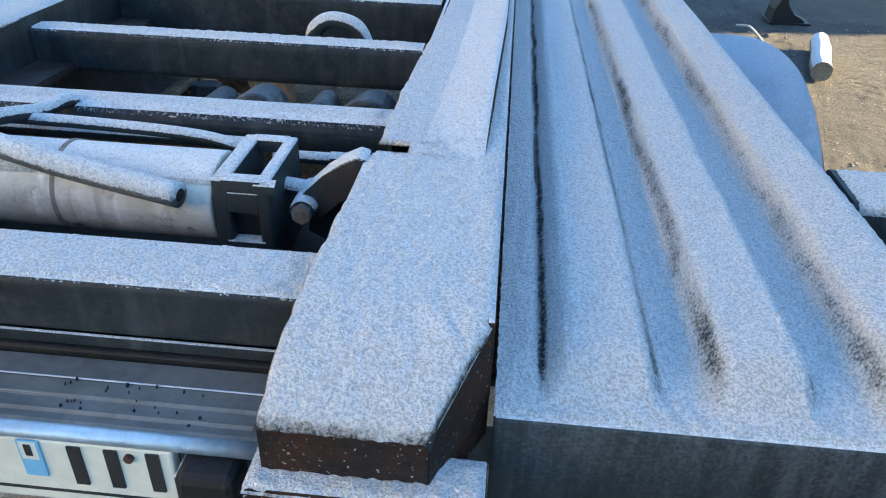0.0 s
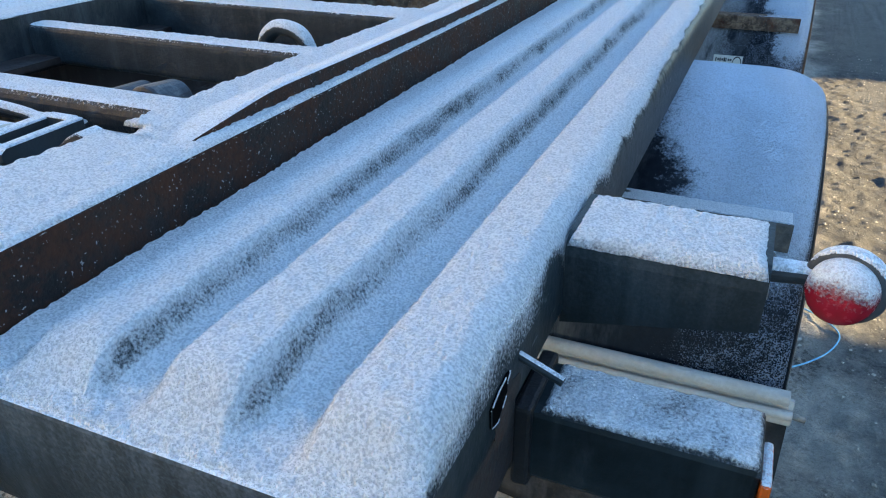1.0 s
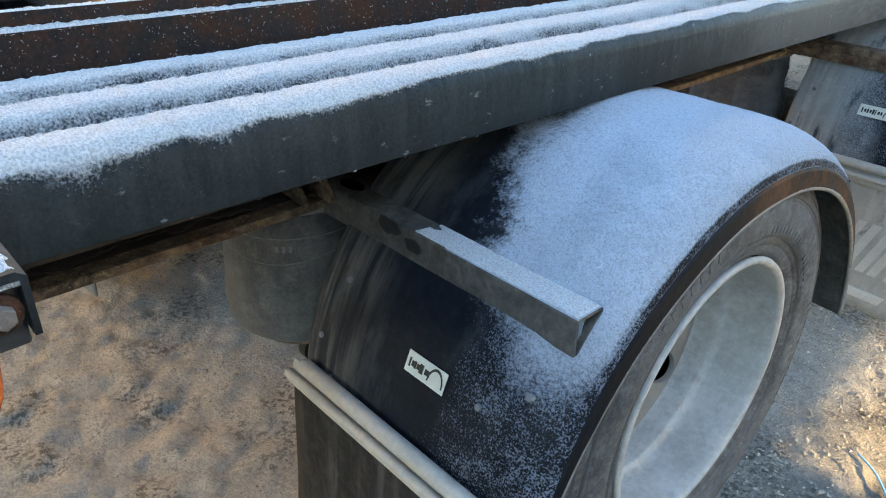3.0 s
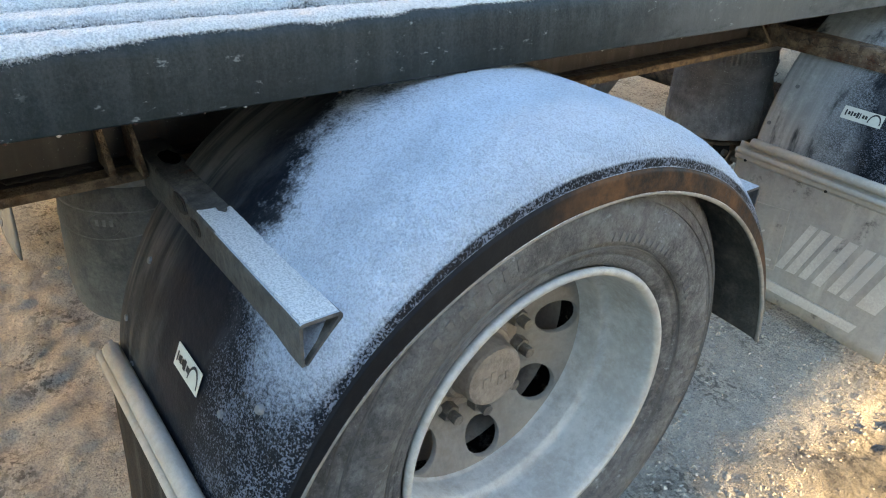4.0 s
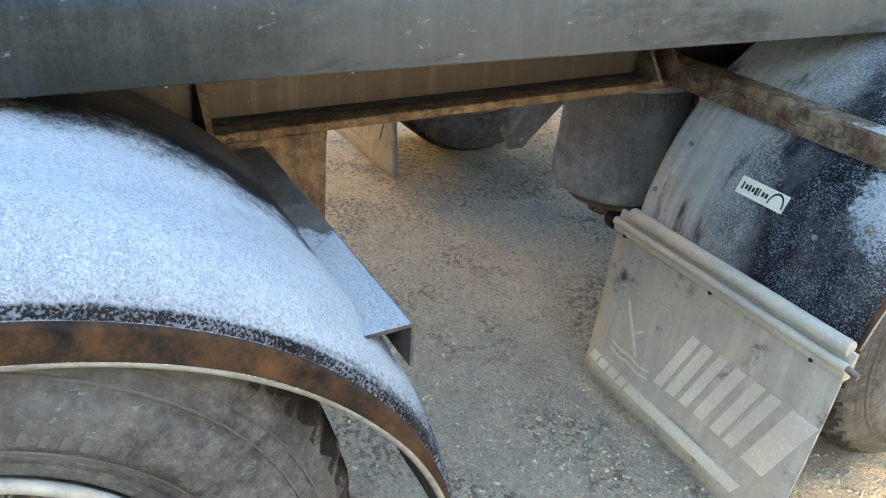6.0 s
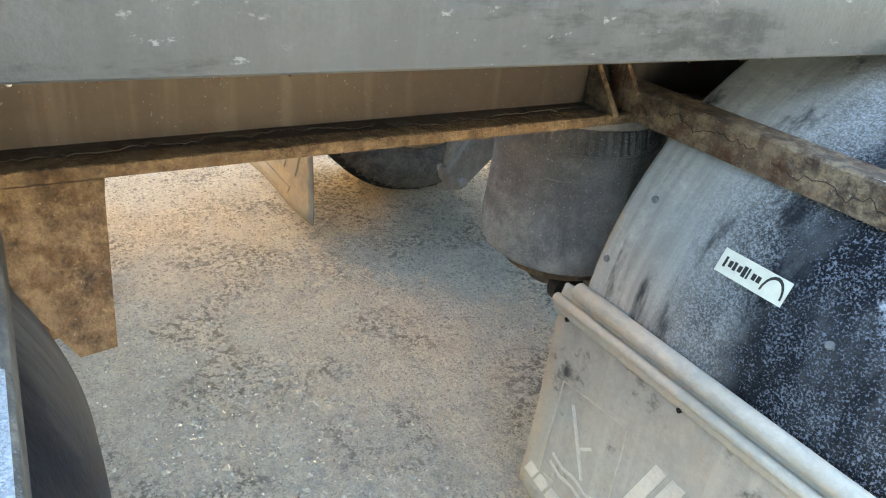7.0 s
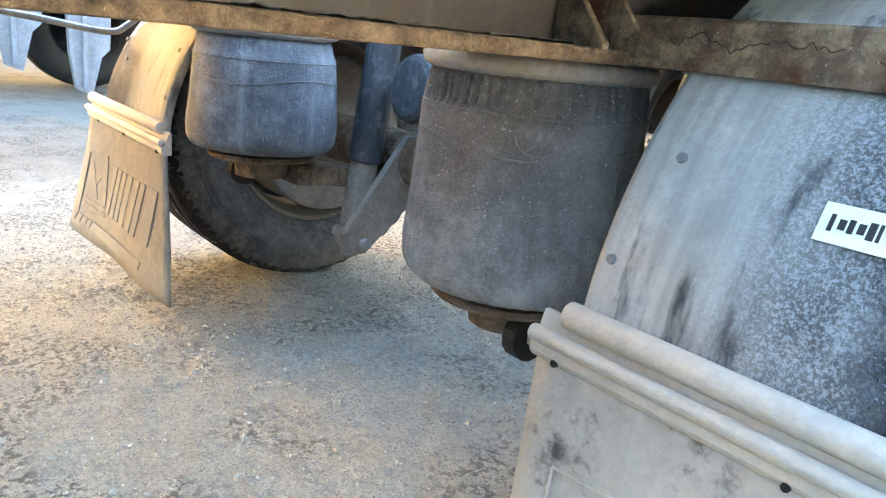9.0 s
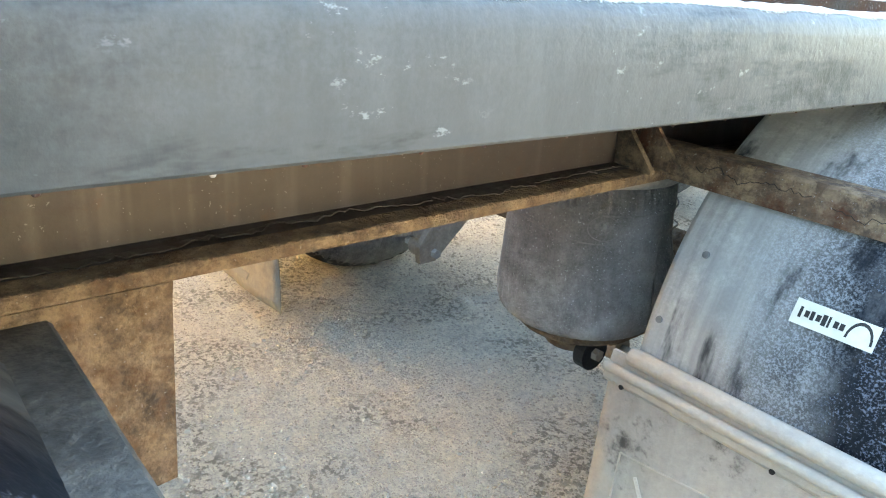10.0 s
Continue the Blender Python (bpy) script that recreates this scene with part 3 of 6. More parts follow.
def sweep(bm, pts, r, seg=12):
    """A bent pipe through pts."""
    pts = [Vector(p) for p in pts]
    rings = []
    for i, p in enumerate(pts):
        d = (pts[min(i + 1, len(pts) - 1)] - pts[max(i - 1, 0)]).normalized()
        q = d.to_track_quat("Z", "Y").to_matrix()
        rings.append([bm.verts.new(p + q @ Vector((r * math.cos(2 * math.pi * k / seg), r * math.sin(2 * math.pi * k / seg), 0))) for k in range(seg)])
    for a, b in zip(rings, rings[1:]):
        for k in range(seg):
            bm.faces.new((a[k], a[(k + 1) % seg], b[(k + 1) % seg], b[k]))
    bm.faces.new(rings[0][::-1])
    bm.faces.new(rings[-1])
    return bm


def curve_pts(ctrl, n=8):
    """Smooth points through ctrl."""
    out = []
    c = [Vector(p) for p in ctrl]
    for i in range(len(c) - 1):
        p0, p1, p2, p3 = c[max(i - 1, 0)], c[i], c[i + 1], c[min(i + 2, len(c) - 1)]
        for k in range(n):
            t = k / n
            out.append(0.5 * ((2 * p1) + (p2 - p0) * t + (2 * p0 - 5 * p1 + 4 * p2 - p3) * t * t + (3 * p1 - p0 - 3 * p2 + p3) * t ** 3))
    out.append(c[-1])
    return out


def prism(bm, outline, axis, a, b):
    """A flat outline pushed along an axis from a to b."""
    def at(p, v):
        return {"x": (v, p[0], p[1]), "y": (p[0], v, p[1]), "z": (p[0], p[1], v)}[axis]
    lo = [bm.verts.new(at(p, a)) for p in outline]
    hi = [bm.verts.new(at(p, b)) for p in outline]
    n = len(outline)
    for i in range(n):
        bm.faces.new((lo[i], lo[(i + 1) % n], hi[(i + 1) % n], hi[i]))
    bm.faces.new(lo[::-1])
    bm.faces.new(hi)
    return bm


def prismm(*a):
    return prism(bmesh.new(), *a)


def lathe(bm, prof, centre, seg=72, closed=False):
    """Turns (x, r) points about an axle that runs along x; centre is (x, y, z)."""
    cx, cy, cz = centre
    rings = []
    for k in range(seg):
        a = 2 * math.pi * k / seg
        rings.append([bm.verts.new((cx + x, cy + r * math.cos(a), cz + r * math.sin(a))) for x, r in prof])
    for k in range(seg):
        p, q = rings[k], rings[(k + 1) % seg]
        for i in range(len(prof) - (0 if closed else 1)):
            j = (i + 1) % len(prof)
            bm.faces.new((p[i], p[j], q[j], q[i]))
    return bm


def lathe_z(bm, prof, centre, seg=48):
    """Turns (r, z) points about an upright axis."""
    cx, cy, cz = centre
    rings = []
    for k in range(seg):
        a = 2 * math.pi * k / seg
        rings.append([bm.verts.new((cx + r * math.cos(a), cy + r * math.sin(a), cz + z)) for r, z in prof])
    for k in range(seg):
        p, q = rings[k], rings[(k + 1) % seg]
        for i in range(len(prof) - 1):
            bm.faces.new((p[i], p[i + 1], q[i + 1], q[i]))
    return bm


TABLE = np.random.default_rng(11).random((256, 256))


def lumps(x, y, cell, seed=0):
    """Smooth random heights from -0.5 to 0.5 over a plan, with bumps about one cell wide."""
    u, v = np.asarray(x) / cell + 37.0 * seed, np.asarray(y) / cell + 91.0 * seed
    iu, iv = np.floor(u).astype(int), np.floor(v).astype(int)
    fu, fv = u - iu, v - iv
    fu, fv = fu * fu * (3 - 2 * fu), fv * fv * (3 - 2 * fv)
    a, b = TABLE[iu % 256, iv % 256], TABLE[(iu + 1) % 256, iv % 256]
    c, d = TABLE[iu % 256, (iv + 1) % 256], TABLE[(iu + 1) % 256, (iv + 1) % 256]
    return (a + (b - a) * fu) * (1 - fv) + (c + (d - c) * fu) * fv - 0.5


def rime_relief(x, y):
    """Height of the granular rime over a plan."""
    u, v = 0.87 * x + 0.5 * y, 0.87 * y - 0.5 * x
    p, q = 0.34 * x + 0.94 * y, 0.34 * y - 0.94 * x
    return 0.0009 * lumps(x, y, 0.031, 1) + 0.0013 * lumps(u, v, 0.0105, 2) + 0.0034 * lumps(p, q, 0.0060, 3)


def sheet(name, x, y, z, mat, parent=None, label="", thick=0.0, slots=None, cover=None, under=0):
    """A finely divided skin; x, y and z are grids of the same shape."""
    n, m = x.shape
    idx = np.arange(n * m).reshape(n, m)
    quads = np.stack((idx[:-1, :-1], idx[1:, :-1], idx[1:, 1:], idx[:-1, 1:]), axis=-1).reshape(-1, 4)
    me = bpy.data.meshes.new(name)
    me.from_pydata(np.stack((x, y, z), axis=-1).reshape(-1, 3).tolist(), [], quads.tolist())
    for one in (mat if isinstance(mat, list) else [mat]):
        me.materials.append(one)
    if slots is not None:
        me.polygons.foreach_set("material_index", slots.reshape(-1).astype("i4"))
    if cover is not None:
        me.attributes.new("rime_cover", "FLOAT", "POINT").data.foreach_set("value", cover.reshape(-1).astype("f4"))
    me.shade_smooth()
    ob = new(name, me)
    if parent is not None:
        ob.parent = parent
        ob.matrix_parent_inverse = parent.matrix_world.inverted()
    if thick:
        so = ob.modifiers.new("thickness", "SOLIDIFY")
        so.thickness, so.offset, so.material_offset = thick, -1.0, under
    if label:
        ob["label"] = label
    return ob


def frost_pad(x0, x1, y0, y1, z, parent, edge=0.006, step=0.0024, rough=1.0, ragged=False, full=1.05):
    """A skin of rime on a level top that thins out as it bends over the rims."""
    gx, gy = np.meshgrid(np.linspace(x0, x1, int((x1 - x0) / step) + 2), np.linspace(y0, y1, int((y1 - y0) / step) + 2), indexing="ij")
    rim = np.minimum(np.minimum(gx - x0 + (1.0 if ragged else 0.0), x1 - gx), np.minimum(gy - y0, y1 - gy))
    edge = edge + 0.003
    fall = np.clip(1 - rim / edge, 0, 1)
    fall = 1 - np.sqrt(np.maximum(0.0, 1 - fall ** 2))
    gz = z + 0.0036 * rough + rough * rime_relief(gx, gy) * (1 - 0.7 * fall) - edge * fall
    if ragged:
        gz = gz - 0.008 * np.clip(1 - (gx - x0 - 0.035 * (lumps(gx, gy, 0.012, 4) + 0.5)) / 0.004, 0, 1)
    cover = full + 0.25 * lumps(gx, gy, 0.02, 5) - 0.55 * np.clip(1 - rim / (0.7 * edge), 0, 1) ** 1.5
    return sheet("rime_crust", gx, gy, gz, M_PAD, parent, "granular white rime", cover=cover)


# ---- ground ----
def ground_height(x, y):
    """Shallow waves, trodden lumps and grit of the yard."""
    near = np.clip((9 - np.abs(x)) / 2, 0, 1) * np.clip((y + 3) / 1, 0, 1) * np.clip((11 - y) / 2, 0, 1)
    return near * (0.026 * lumps(x, y, 1.2, 1) + 0.014 * lumps(x, y, 0.26, 2) + (0.5 + np.clip(lumps(x, y, 0.45, 6) * 3 + 0.5, 0, 1)) * (0.010 * lumps(x, y, 0.07, 3) + 0.010 * lumps(x, y, 0.032, 4)) - 0.006)


def build_ground():
    def axis(lo, hi, step, far):
        mid = np.arange(lo, hi, step)
        return np.concatenate((far[0], mid, far[1]))
    xs = axis(-2.4, 2.9, 0.0125, ([-1500, -300, -80, -30, -14, -9, -8, -7, -6, -5.5, -5, -4.5, -4, -3.6, -3.2, -2.9, -2.6], [2.95, 3.1, 3.4, 4, 5, 6, 7, 9, 14, 30, 80, 300, 1500]))
    ys = axis(1.2, 6.2, 0.0125, ([-1500, -300, -80, -20, -6, -3, -2, -1, 0, 0.4, 0.7, 0.9, 1.0, 1.1], [6.25, 6.4, 6.6, 6.9, 7.3, 8, 9, 10, 11, 14, 20, 40, 100, 300, 1500]))
    gx, gy = np.meshgrid(xs, ys, indexing="ij")
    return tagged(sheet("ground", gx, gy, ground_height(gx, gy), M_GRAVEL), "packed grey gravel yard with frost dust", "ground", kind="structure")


build_ground()


def build_stones():
    """Loose crumbs and clods: small squashed octahedra, thickest where the yard is trodden."""
    rng = np.random.default_rng(4)
    shape_v = np.array([(1, 0, 0), (0, 1, 0), (-1, 0, 0), (0, -1, 0), (0.1, 0.1, 0.8), (0, 0, -0.6)])
    shape_f = np.array([(0, 1, 4), (1, 2, 4), (2, 3, 4), (3, 0, 4), (1, 0, 5), (2, 1, 5), (3, 2, 5), (0, 3, 5)])
    near, far = 52000, 20000
    x = np.concatenate((rng.uniform(-1.9, 1.3, near), rng.uniform(-2.6, 3.2, far)))
    y = np.concatenate((rng.uniform(2.2, 4.9, near), rng.uniform(1.2, 6.4, far)))
    n = near + far
    heap = lumps(x, y, 0.42, 8) + 0.5 * lumps(x, y, 0.12, 9)
    size = 0.0012 + 0.0028 * rng.random(n) ** 2 + np.where((heap > 0.24) & (rng.random(n) < 0.30), 0.0042 * rng.random(n), 0.0) + 0.006 * rng.random(n) ** 24
    turn = rng.uniform(0, 6.28, n)
    rough = rng.uniform(0.65, 1.3, (n, 6, 1))
    v = shape_v[None] * rough * size[:, None, None] * np.stack((rng.uniform(0.8, 1.6, n), np.ones(n), rng.uniform(0.6, 1.0, n)), axis=1)[:, None, :]
    c, d = np.cos(turn)[:, None], np.sin(turn)[:, None]
    px = v[:, :, 0] * c - v[:, :, 1] * d + x[:, None]
    py = v[:, :, 0] * d + v[:, :, 1] * c + y[:, None]
    pz = v[:, :, 2] + (ground_height(x, y) + size * 0.3)[:, None]
    faces = (shape_f[None] + 6 * np.arange(n)[:, None, None]).reshape(-1, 3)
    me = bpy.data.meshes.new("loose_gravel")
    me.from_pydata(np.stack((px, py, pz), axis=-1).reshape(-1, 3).tolist(), [], faces.tolist())
    me.materials.append(M_STONE)
    tagged(new("loose_gravel", me), "loose small grey and brown stones on the yard", "gravel", kind="stuff")


# ---- the trailer ----
trailer = thing("trailer", (0, 0.6, 0), "frost-covered grey steel trailer chassis with mudguards and air springs", "trailer")
AX1, STEP = 2.06, 1.79
FRONT = 11.0
LEFT = -0.185      # the far rail and deck stand this much farther out
SLOPE = 0.0142     # the deck and rails sink this much for each metre towards the front


def sink(y):
    return SLOPE * np.maximum(0.0, np.asarray(y, dtype=float) - 0.627)


def sloped(ob, above=-1.0):
    """Lays a long part along the falling line of the deck; only its points above a height move."""
    for v in ob.data.vertices:
        if v.co.z > above:
            v.co.z -= float(sink(v.co.y))
    return ob


def deck_outline(s):
    """Across the side deck: valley, three ridges, rounded outer corner; (x, z) from the inner wall outwards."""
    top = [(0.445, 0.990), (0.479, 0.991), (0.486, 0.982), (0.494, 0.996), (0.508, 1.012), (0.573, 1.020), (0.591, 0.990), (0.625, 0.989), (0.642, 1.022), (0.704, 1.025), (0.723, 0.992),
           (0.763, 0.990), (0.782, 1.027), (0.836, 1.035), (0.849, 1.033), (0.859, 1.026), (0.8645, 1.015), (0.8662, 1.000), (0.8672, 0.986)]
    soft = [top[0]]
    for (xa, za), (xb, zb), (xc, zc) in zip(top, top[1:], top[2:]):
        da, dc = math.hypot(xb - xa, zb - za), math.hypot(xc - xb, zc - zb)
        ka, kc = min(0.3, 0.0038 / da), min(0.3, 0.0038 / dc)
        soft += [(xb + (xa - xb) * ka, zb + (za - zb) * ka), (xb + (xc - xb) * kc, zb + (zc - zb) * kc)]
    top = soft + [top[-1]]
    return [(s * x, z) for x, z in top]


def build_deck(s):
    top = deck_outline(1)
    px, pz = np.array([p[0] for p in top]), np.array([p[1] for p in top])
    run = np.concatenate(([0.0], np.cumsum(np.hypot(np.diff(px), np.diff(pz)))))
    at = np.arange(0.0, run[-1] + 0.001, 0.0021 if s > 0 else 0.008)
    ox, oz = np.interp(at, run, px), np.interp(at, run, pz)
    ys, y, step = [], 0.626, 0.0022 if s > 0 else 0.02
    while y < FRONT:
        ys.append(y)
        y += step
        if y > 1.25:
            step = min(step * 1.005, 0.06)
    gx, gy = np.meshgrid(ox, np.array(ys), indexing="ij")
    full = oz[:, None] + 0 * gy
    flat = np.where(gx < 0.85, 0.986, np.minimum(full, 0.984))
    k = np.clip((gy - 0.628) / 0.066, 0, 1)
    k = k * k * (3 - 2 * k)
    gz = flat + (full - flat) * k + 0.003 * lumps(gx, gy, 0.12, 5) * np.clip((0.862 - gx) / 0.02, 0, 1) - sink(gy)
    crust = np.clip(1.2 - (gx - 0.83) / 0.03, 0.25, 1)
    relief = rime_relief(gx, gy) * crust
    edge = np.clip(1 - (gy - 0.626) / 0.006, 0, 1)
    relief = relief * np.clip((0.866 - gx) / 0.008, 0, 1)
    gz = gz + relief + 0.0015 * crust - 0.004 * edge ** 2
    # rime lies thinner on the flanks of the ridges, in the seam, on the outer corner and on the rear ramp
    def bands(x, start):
        thin = 0.60 * np.exp(-((x - 0.583) / 0.0105) ** 2) + 0.60 * np.exp(-((x - 0.715) / 0.0100) ** 2) + 0.60 * np.exp(-((x - 0.633) / 0.0080) ** 2)
        thin = thin + 0.54 * np.exp(-((x - 0.772) / 0.0090) ** 2) + 0.85 * np.exp(-((x - 0.488) / 0.0055) ** 2)
        return thin, np.clip((x - start) / 0.018, 0, 1) * 2.1
    wander = gx + 0.006 * lumps(gx, gy, 0.05, 2)
    outer = np.interp(gy, [0.75, 1.3, 1.8, 2.2], [0.860, 0.858, 0.853, 0.847])
    thin, bare = bands(wander, outer)
    cover = 1.0 - thin * (0.92 + 0.35 * lumps(gx, gy, 0.09, 3) + 0.22 * lumps(gx, gy, 0.011, 4)) * k - bare * (0.95 + 0.25 * lumps(gx, gy, 0.03, 3)) - (0.24 + 0.25 * lumps(gx, gy, 0.03, 6)) * (1 - k)
    # rubbed spot on the outer corner and scrapes across the outer ridge
    cover = cover - 0.18 * np.clip(1 - np.hypot((gx - 0.857) / 0.012, (gy - 1.73) / 0.11), 0, 1) ** 0.5
    for q in range(15):
        at_y, from_x = 1.30 + 0.042 * q + 0.018 * math.sin(q * 2.7), 0.782 + 0.022 * abs(math.sin(q * 1.9))
        line = gy - at_y - (0.15 + 0.12 * math.sin(q * 1.3)) * (gx - 0.82) - 0.006 * lumps(gx, gy, 0.02, 9)
        cut = np.exp(-(line / 0.0028) ** 2) * np.clip((gx - from_x) / 0.012, 0, 1)
        cover = cover - 0.30 * cut
        gz = gz - 0.0035 * cut
    keep = np.clip(1.7 * cover - 0.35, 0.0, 1.0)
    gz = gz - relief * (1 - keep)
    gx = gx + 0.0012 * keep * lumps(gx, gy, 0.005, 7)
    ob = sheet("deck_plate", gx if s > 0 else LEFT - gx[::-1], gy, gz if s > 0 else gz[::-1], M_DECK, trailer, "ridged steel deck plate under thick white frost", cover=cover if s > 0 else cover[::-1])
    # side wall with a folded lower lip, and the rear closing plate
    off = LEFT if s < 0 else 0.0
    o = [(s * 0.8668, 0.9905), (s * 0.8680, 0.9375), (s * 0.8668, 0.9355), (s * 0.845, 0.9345), (s * 0.845, 0.940), (s * 0.859, 0.942), (s * 0.860, 0.9905)]
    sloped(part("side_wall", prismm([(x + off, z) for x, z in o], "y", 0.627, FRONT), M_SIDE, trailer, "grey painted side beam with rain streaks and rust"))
    for q in range(34 if s > 0 else 0):
        y = 1.3 + 2.4 * ((q * 0.618) % 1.0)
        z, r = 0.9350 - float(sink(y)), 0.0010 + 0.0014 * ((q * 0.377) % 1.0)
        drop = bmesh.new()
        bmesh.ops.create_uvsphere(drop, u_segments=8, v_segments=6, radius=r, matrix=Matrix.Translation((0.8655, y, z)) @ Matrix.Diagonal((1.0, 1.3, 1.0, 1)))
        part("frozen_drop", drop, M_RUSTY if q % 5 else M_PLATE, trailer, smooth=True)
    bm = boxm(off + min(s * 0.445, s * 0.8655), off + max(s * 0.445, s * 0.8655), 0.622, 0.634, 0.86, 0.984, bevel=0.004)
    part("rear_plate", bm, M_REAR, trailer, "stained grey rear closing plate")
    a, b = sorted((off + s * 0.8560, off + s * 0.8640))
    part("corner_plate", boxm(a, b, 0.634, 0.850, 0.845, 0.9365, bevel=0.003), M_STAIN, trailer, "rust-stained corner plate below the side beam")
    return ob


for side in (1, -1):
    build_deck(side)


def build_inner_rail(s):
    """The flat inner rail with its bent rear end, notch and welded strip."""
    def xx(v):
        return s * v + (LEFT if s < 0 else 0.0)
    xi, xo = 0.281, 0.440
    fine = s > 0
    ys, y, step = [], 0.566, 0.0025 if fine else 0.02
    while y < FRONT:
        ys.append(y)
        y += step
        if y > 1.5:
            step = min(step * 1.008, 0.08)
    ys = np.array(ys)
    inner = np.where(ys < 1.0105, np.interp(ys, [0.566, 0.65, 0.83, 0.975], [0.259, 0.268, 0.272, 0.281]), np.minimum(0.300, xi + 0.035 * np.maximum(0.0, ys - 1.2)))
    inner = np.where((ys > 0.9755) & (ys < 1.0105), 0.321, inner) + 0.003 * lumps(ys, 0 * ys, 0.012, 2)
    outer = xo - np.maximum(0.0, 0.655 - ys) * 0.48 + 0.002 * lumps(ys, 0 * ys, 0.010, 3)
    top = np.interp(ys, [0.566, 0.572, 0.60, 0.635, 0.67, 0.70], [1.000, 1.012, 1.032, 1.049, 1.058, 1.0595])
    u = np.linspace(0, 1, 68 if fine else 12)
    gx = inner[None, :] + (outer - inner)[None, :] * u[:, None]
    gy = np.repeat(ys[None, :], len(u), axis=0)
    rim = np.minimum(u, 1 - u)[:, None] * 0.16
    fall = np.clip(1 - rim / 0.006, 0, 1) ** 2
    gz = top[None, :] + 0.003 + rime_relief(gx, gy) * (1 - 0.5 * fall) - 0.007 * fall - sink(gy)
    if not fine:
        gx, gy, gz = gx[::-1], gy[::-1], gz[::-1]
    end_fade = np.clip((0.574 - gy) / 0.008, 0, 1) * 0.5
    cover = 1.05 - 0.7 * np.clip(1 - rim / 0.006, 0, 1) ** 1.5 - end_fade - (0.16 + 0.2 * lumps(gx, gy, 0.03, 6)) * np.clip((0.66 - gy) / 0.02, 0, 1)
    sheet("inner_rail", s * gx + (LEFT if s < 0 else 0.0), gy, gz, M_PAD, trailer, "flat steel rail under granular white frost", cover=cover)
    # flanks
    a, b = sorted((xx(0.4405), xx(0.434)))
    sloped(part("rail_flank", boxm(a, b, 0.654, FRONT, 0.975, 1.0585, bevel=0.002), M_BROWN, trailer, "bare brown rusty rail flank with frost specks"))
    bm = prismm([(xx(0.261), 0.567), (xx(0.396), 0.567), (xx(0.4395), 0.658), (xx(0.434), 0.664), (xx(0.268), 0.62)], "z", 0.955, 1.0025)
    part("rail_end", bm, M_BROWN, trailer, "folded brown rail end")
    bm = bmesh.new()
    foot = [(0.397, 0.5675, 1.004), (0.4400, 0.6570, 1.055), (0.432, 0.664, 1.055), (0.386, 0.575, 1.008)]
    lo = [bm.verts.new((xx(x), y, 0.930)) for x, y, z in foot]
    hi = [bm.verts.new((xx(x), y, z)) for x, y, z in foot]
    for q in range(4):
        bm.faces.new((lo[q], lo[(q + 1) % 4], hi[(q + 1) % 4], hi[q]))
    bm.faces.new(lo[::-1])
    bm.faces.new(hi)
    part("rail_corner", bm, M_BROWN, trailer)
    a, b = sorted((xx(0.274), xx(xi + 0.001)))
    sloped(part("rail_inner_flank", boxm(a, b, 0.69, 0.974, 0.95, 1.0580, bevel=0.001), M_BEAM, trailer))
    a, b = sorted((xx(0.292), xx(0.298)))
    sloped(part("rail_inner_flank", boxm(a, b, 1.012, FRONT, 0.93, 1.0570, bevel=0.001), M_BEAM, trailer))
    # welded upstand strip
    o = [(xx(0.330), 1.0548), (xx(0.370), 1.0660), (xx(0.400), 1.0765), (xx(0.411), 1.0790), (xx(0.4160), 1.0775), (xx(0.418), 1.0545)]
    bm = bmesh.new()
    prev = None
    y = 0.935
    while y < FRONT:
        k = min(1.0, (y - 0.93) / 0.22)
        ring = [bm.verts.new((x + s * 0.012 * min(1.0, max(0.0, (y - 1.0) / 0.6)), y, 1.0585 - float(sink(y)) + (z - 1.0545) * k * (1 + 0.12 * noise.noise((y * 6, 0, 5))))) for x, z in o]
        if prev:
            for i in range(len(o)):
                bm.faces.new((prev[i], prev[(i + 1) % len(o)], ring[(i + 1) % len(o)], ring[i]))
        else:
            bm.faces.new(ring[::-1])
        prev = ring
        y += 0.04 if y < 3 else 0.5
    bm.faces.new(prev)
    part("welded_strip", bm, M_BROWN, trailer, "raised frosty weld strip")
    # lower bracket behind the rail end
    a, b = sorted((xx(0.249), xx(0.443)))
    part("end_bracket", boxm(a, b, 0.548, 0.60, 0.927, 0.9565, bevel=0.003), M_BROWN, trailer, "rusty red bracket with frosted top")
    if s > 0:
        frost_pad(a, b, 0.547, 0.601, 0.9555, trailer)
    part("end_bracket", boxm(a + 0.012, b - 0.06, 0.535, 0.585, 0.880, 0.916, bevel=0.003), M_BROWN, trailer)


for side in (1, -1):
    build_inner_rail(side)


# ---- between the rails ----
def rounded_bar(name, y0, y1, z0, z1, r, label):
    bm = boxm(-0.475, 0.278, y0, y1, z0, z1)
    es = [e for e in bm.edges if abs(e.verts[0].co.x - e.verts[1].co.x) > 0.1]
    bmesh.ops.bevel(bm, geom=es, offset=r, segments=5, profile=0.5, affect="EDGES")
    bar = part(name, bm, M_BEAM, trailer, label, smooth=False)
    if y1 < 2.1:
        frost_pad(-0.465, 0.277, y0 + 0.35 * r, y1 - 0.35 * r, z1 - 0.001, bar, edge=max(0.007, r), step=0.003)
    return bar


rounded_bar("cross_beam", 0.712, 0.800, 0.958, 1.022, 0.008, "dark grey box cross beam with frosted top")
part("cross_beam_lip", boxm(-0.41, 0.262, 0.709, 0.7135, 0.946, 0.959, bevel=0.001), M_BEAM, trailer)
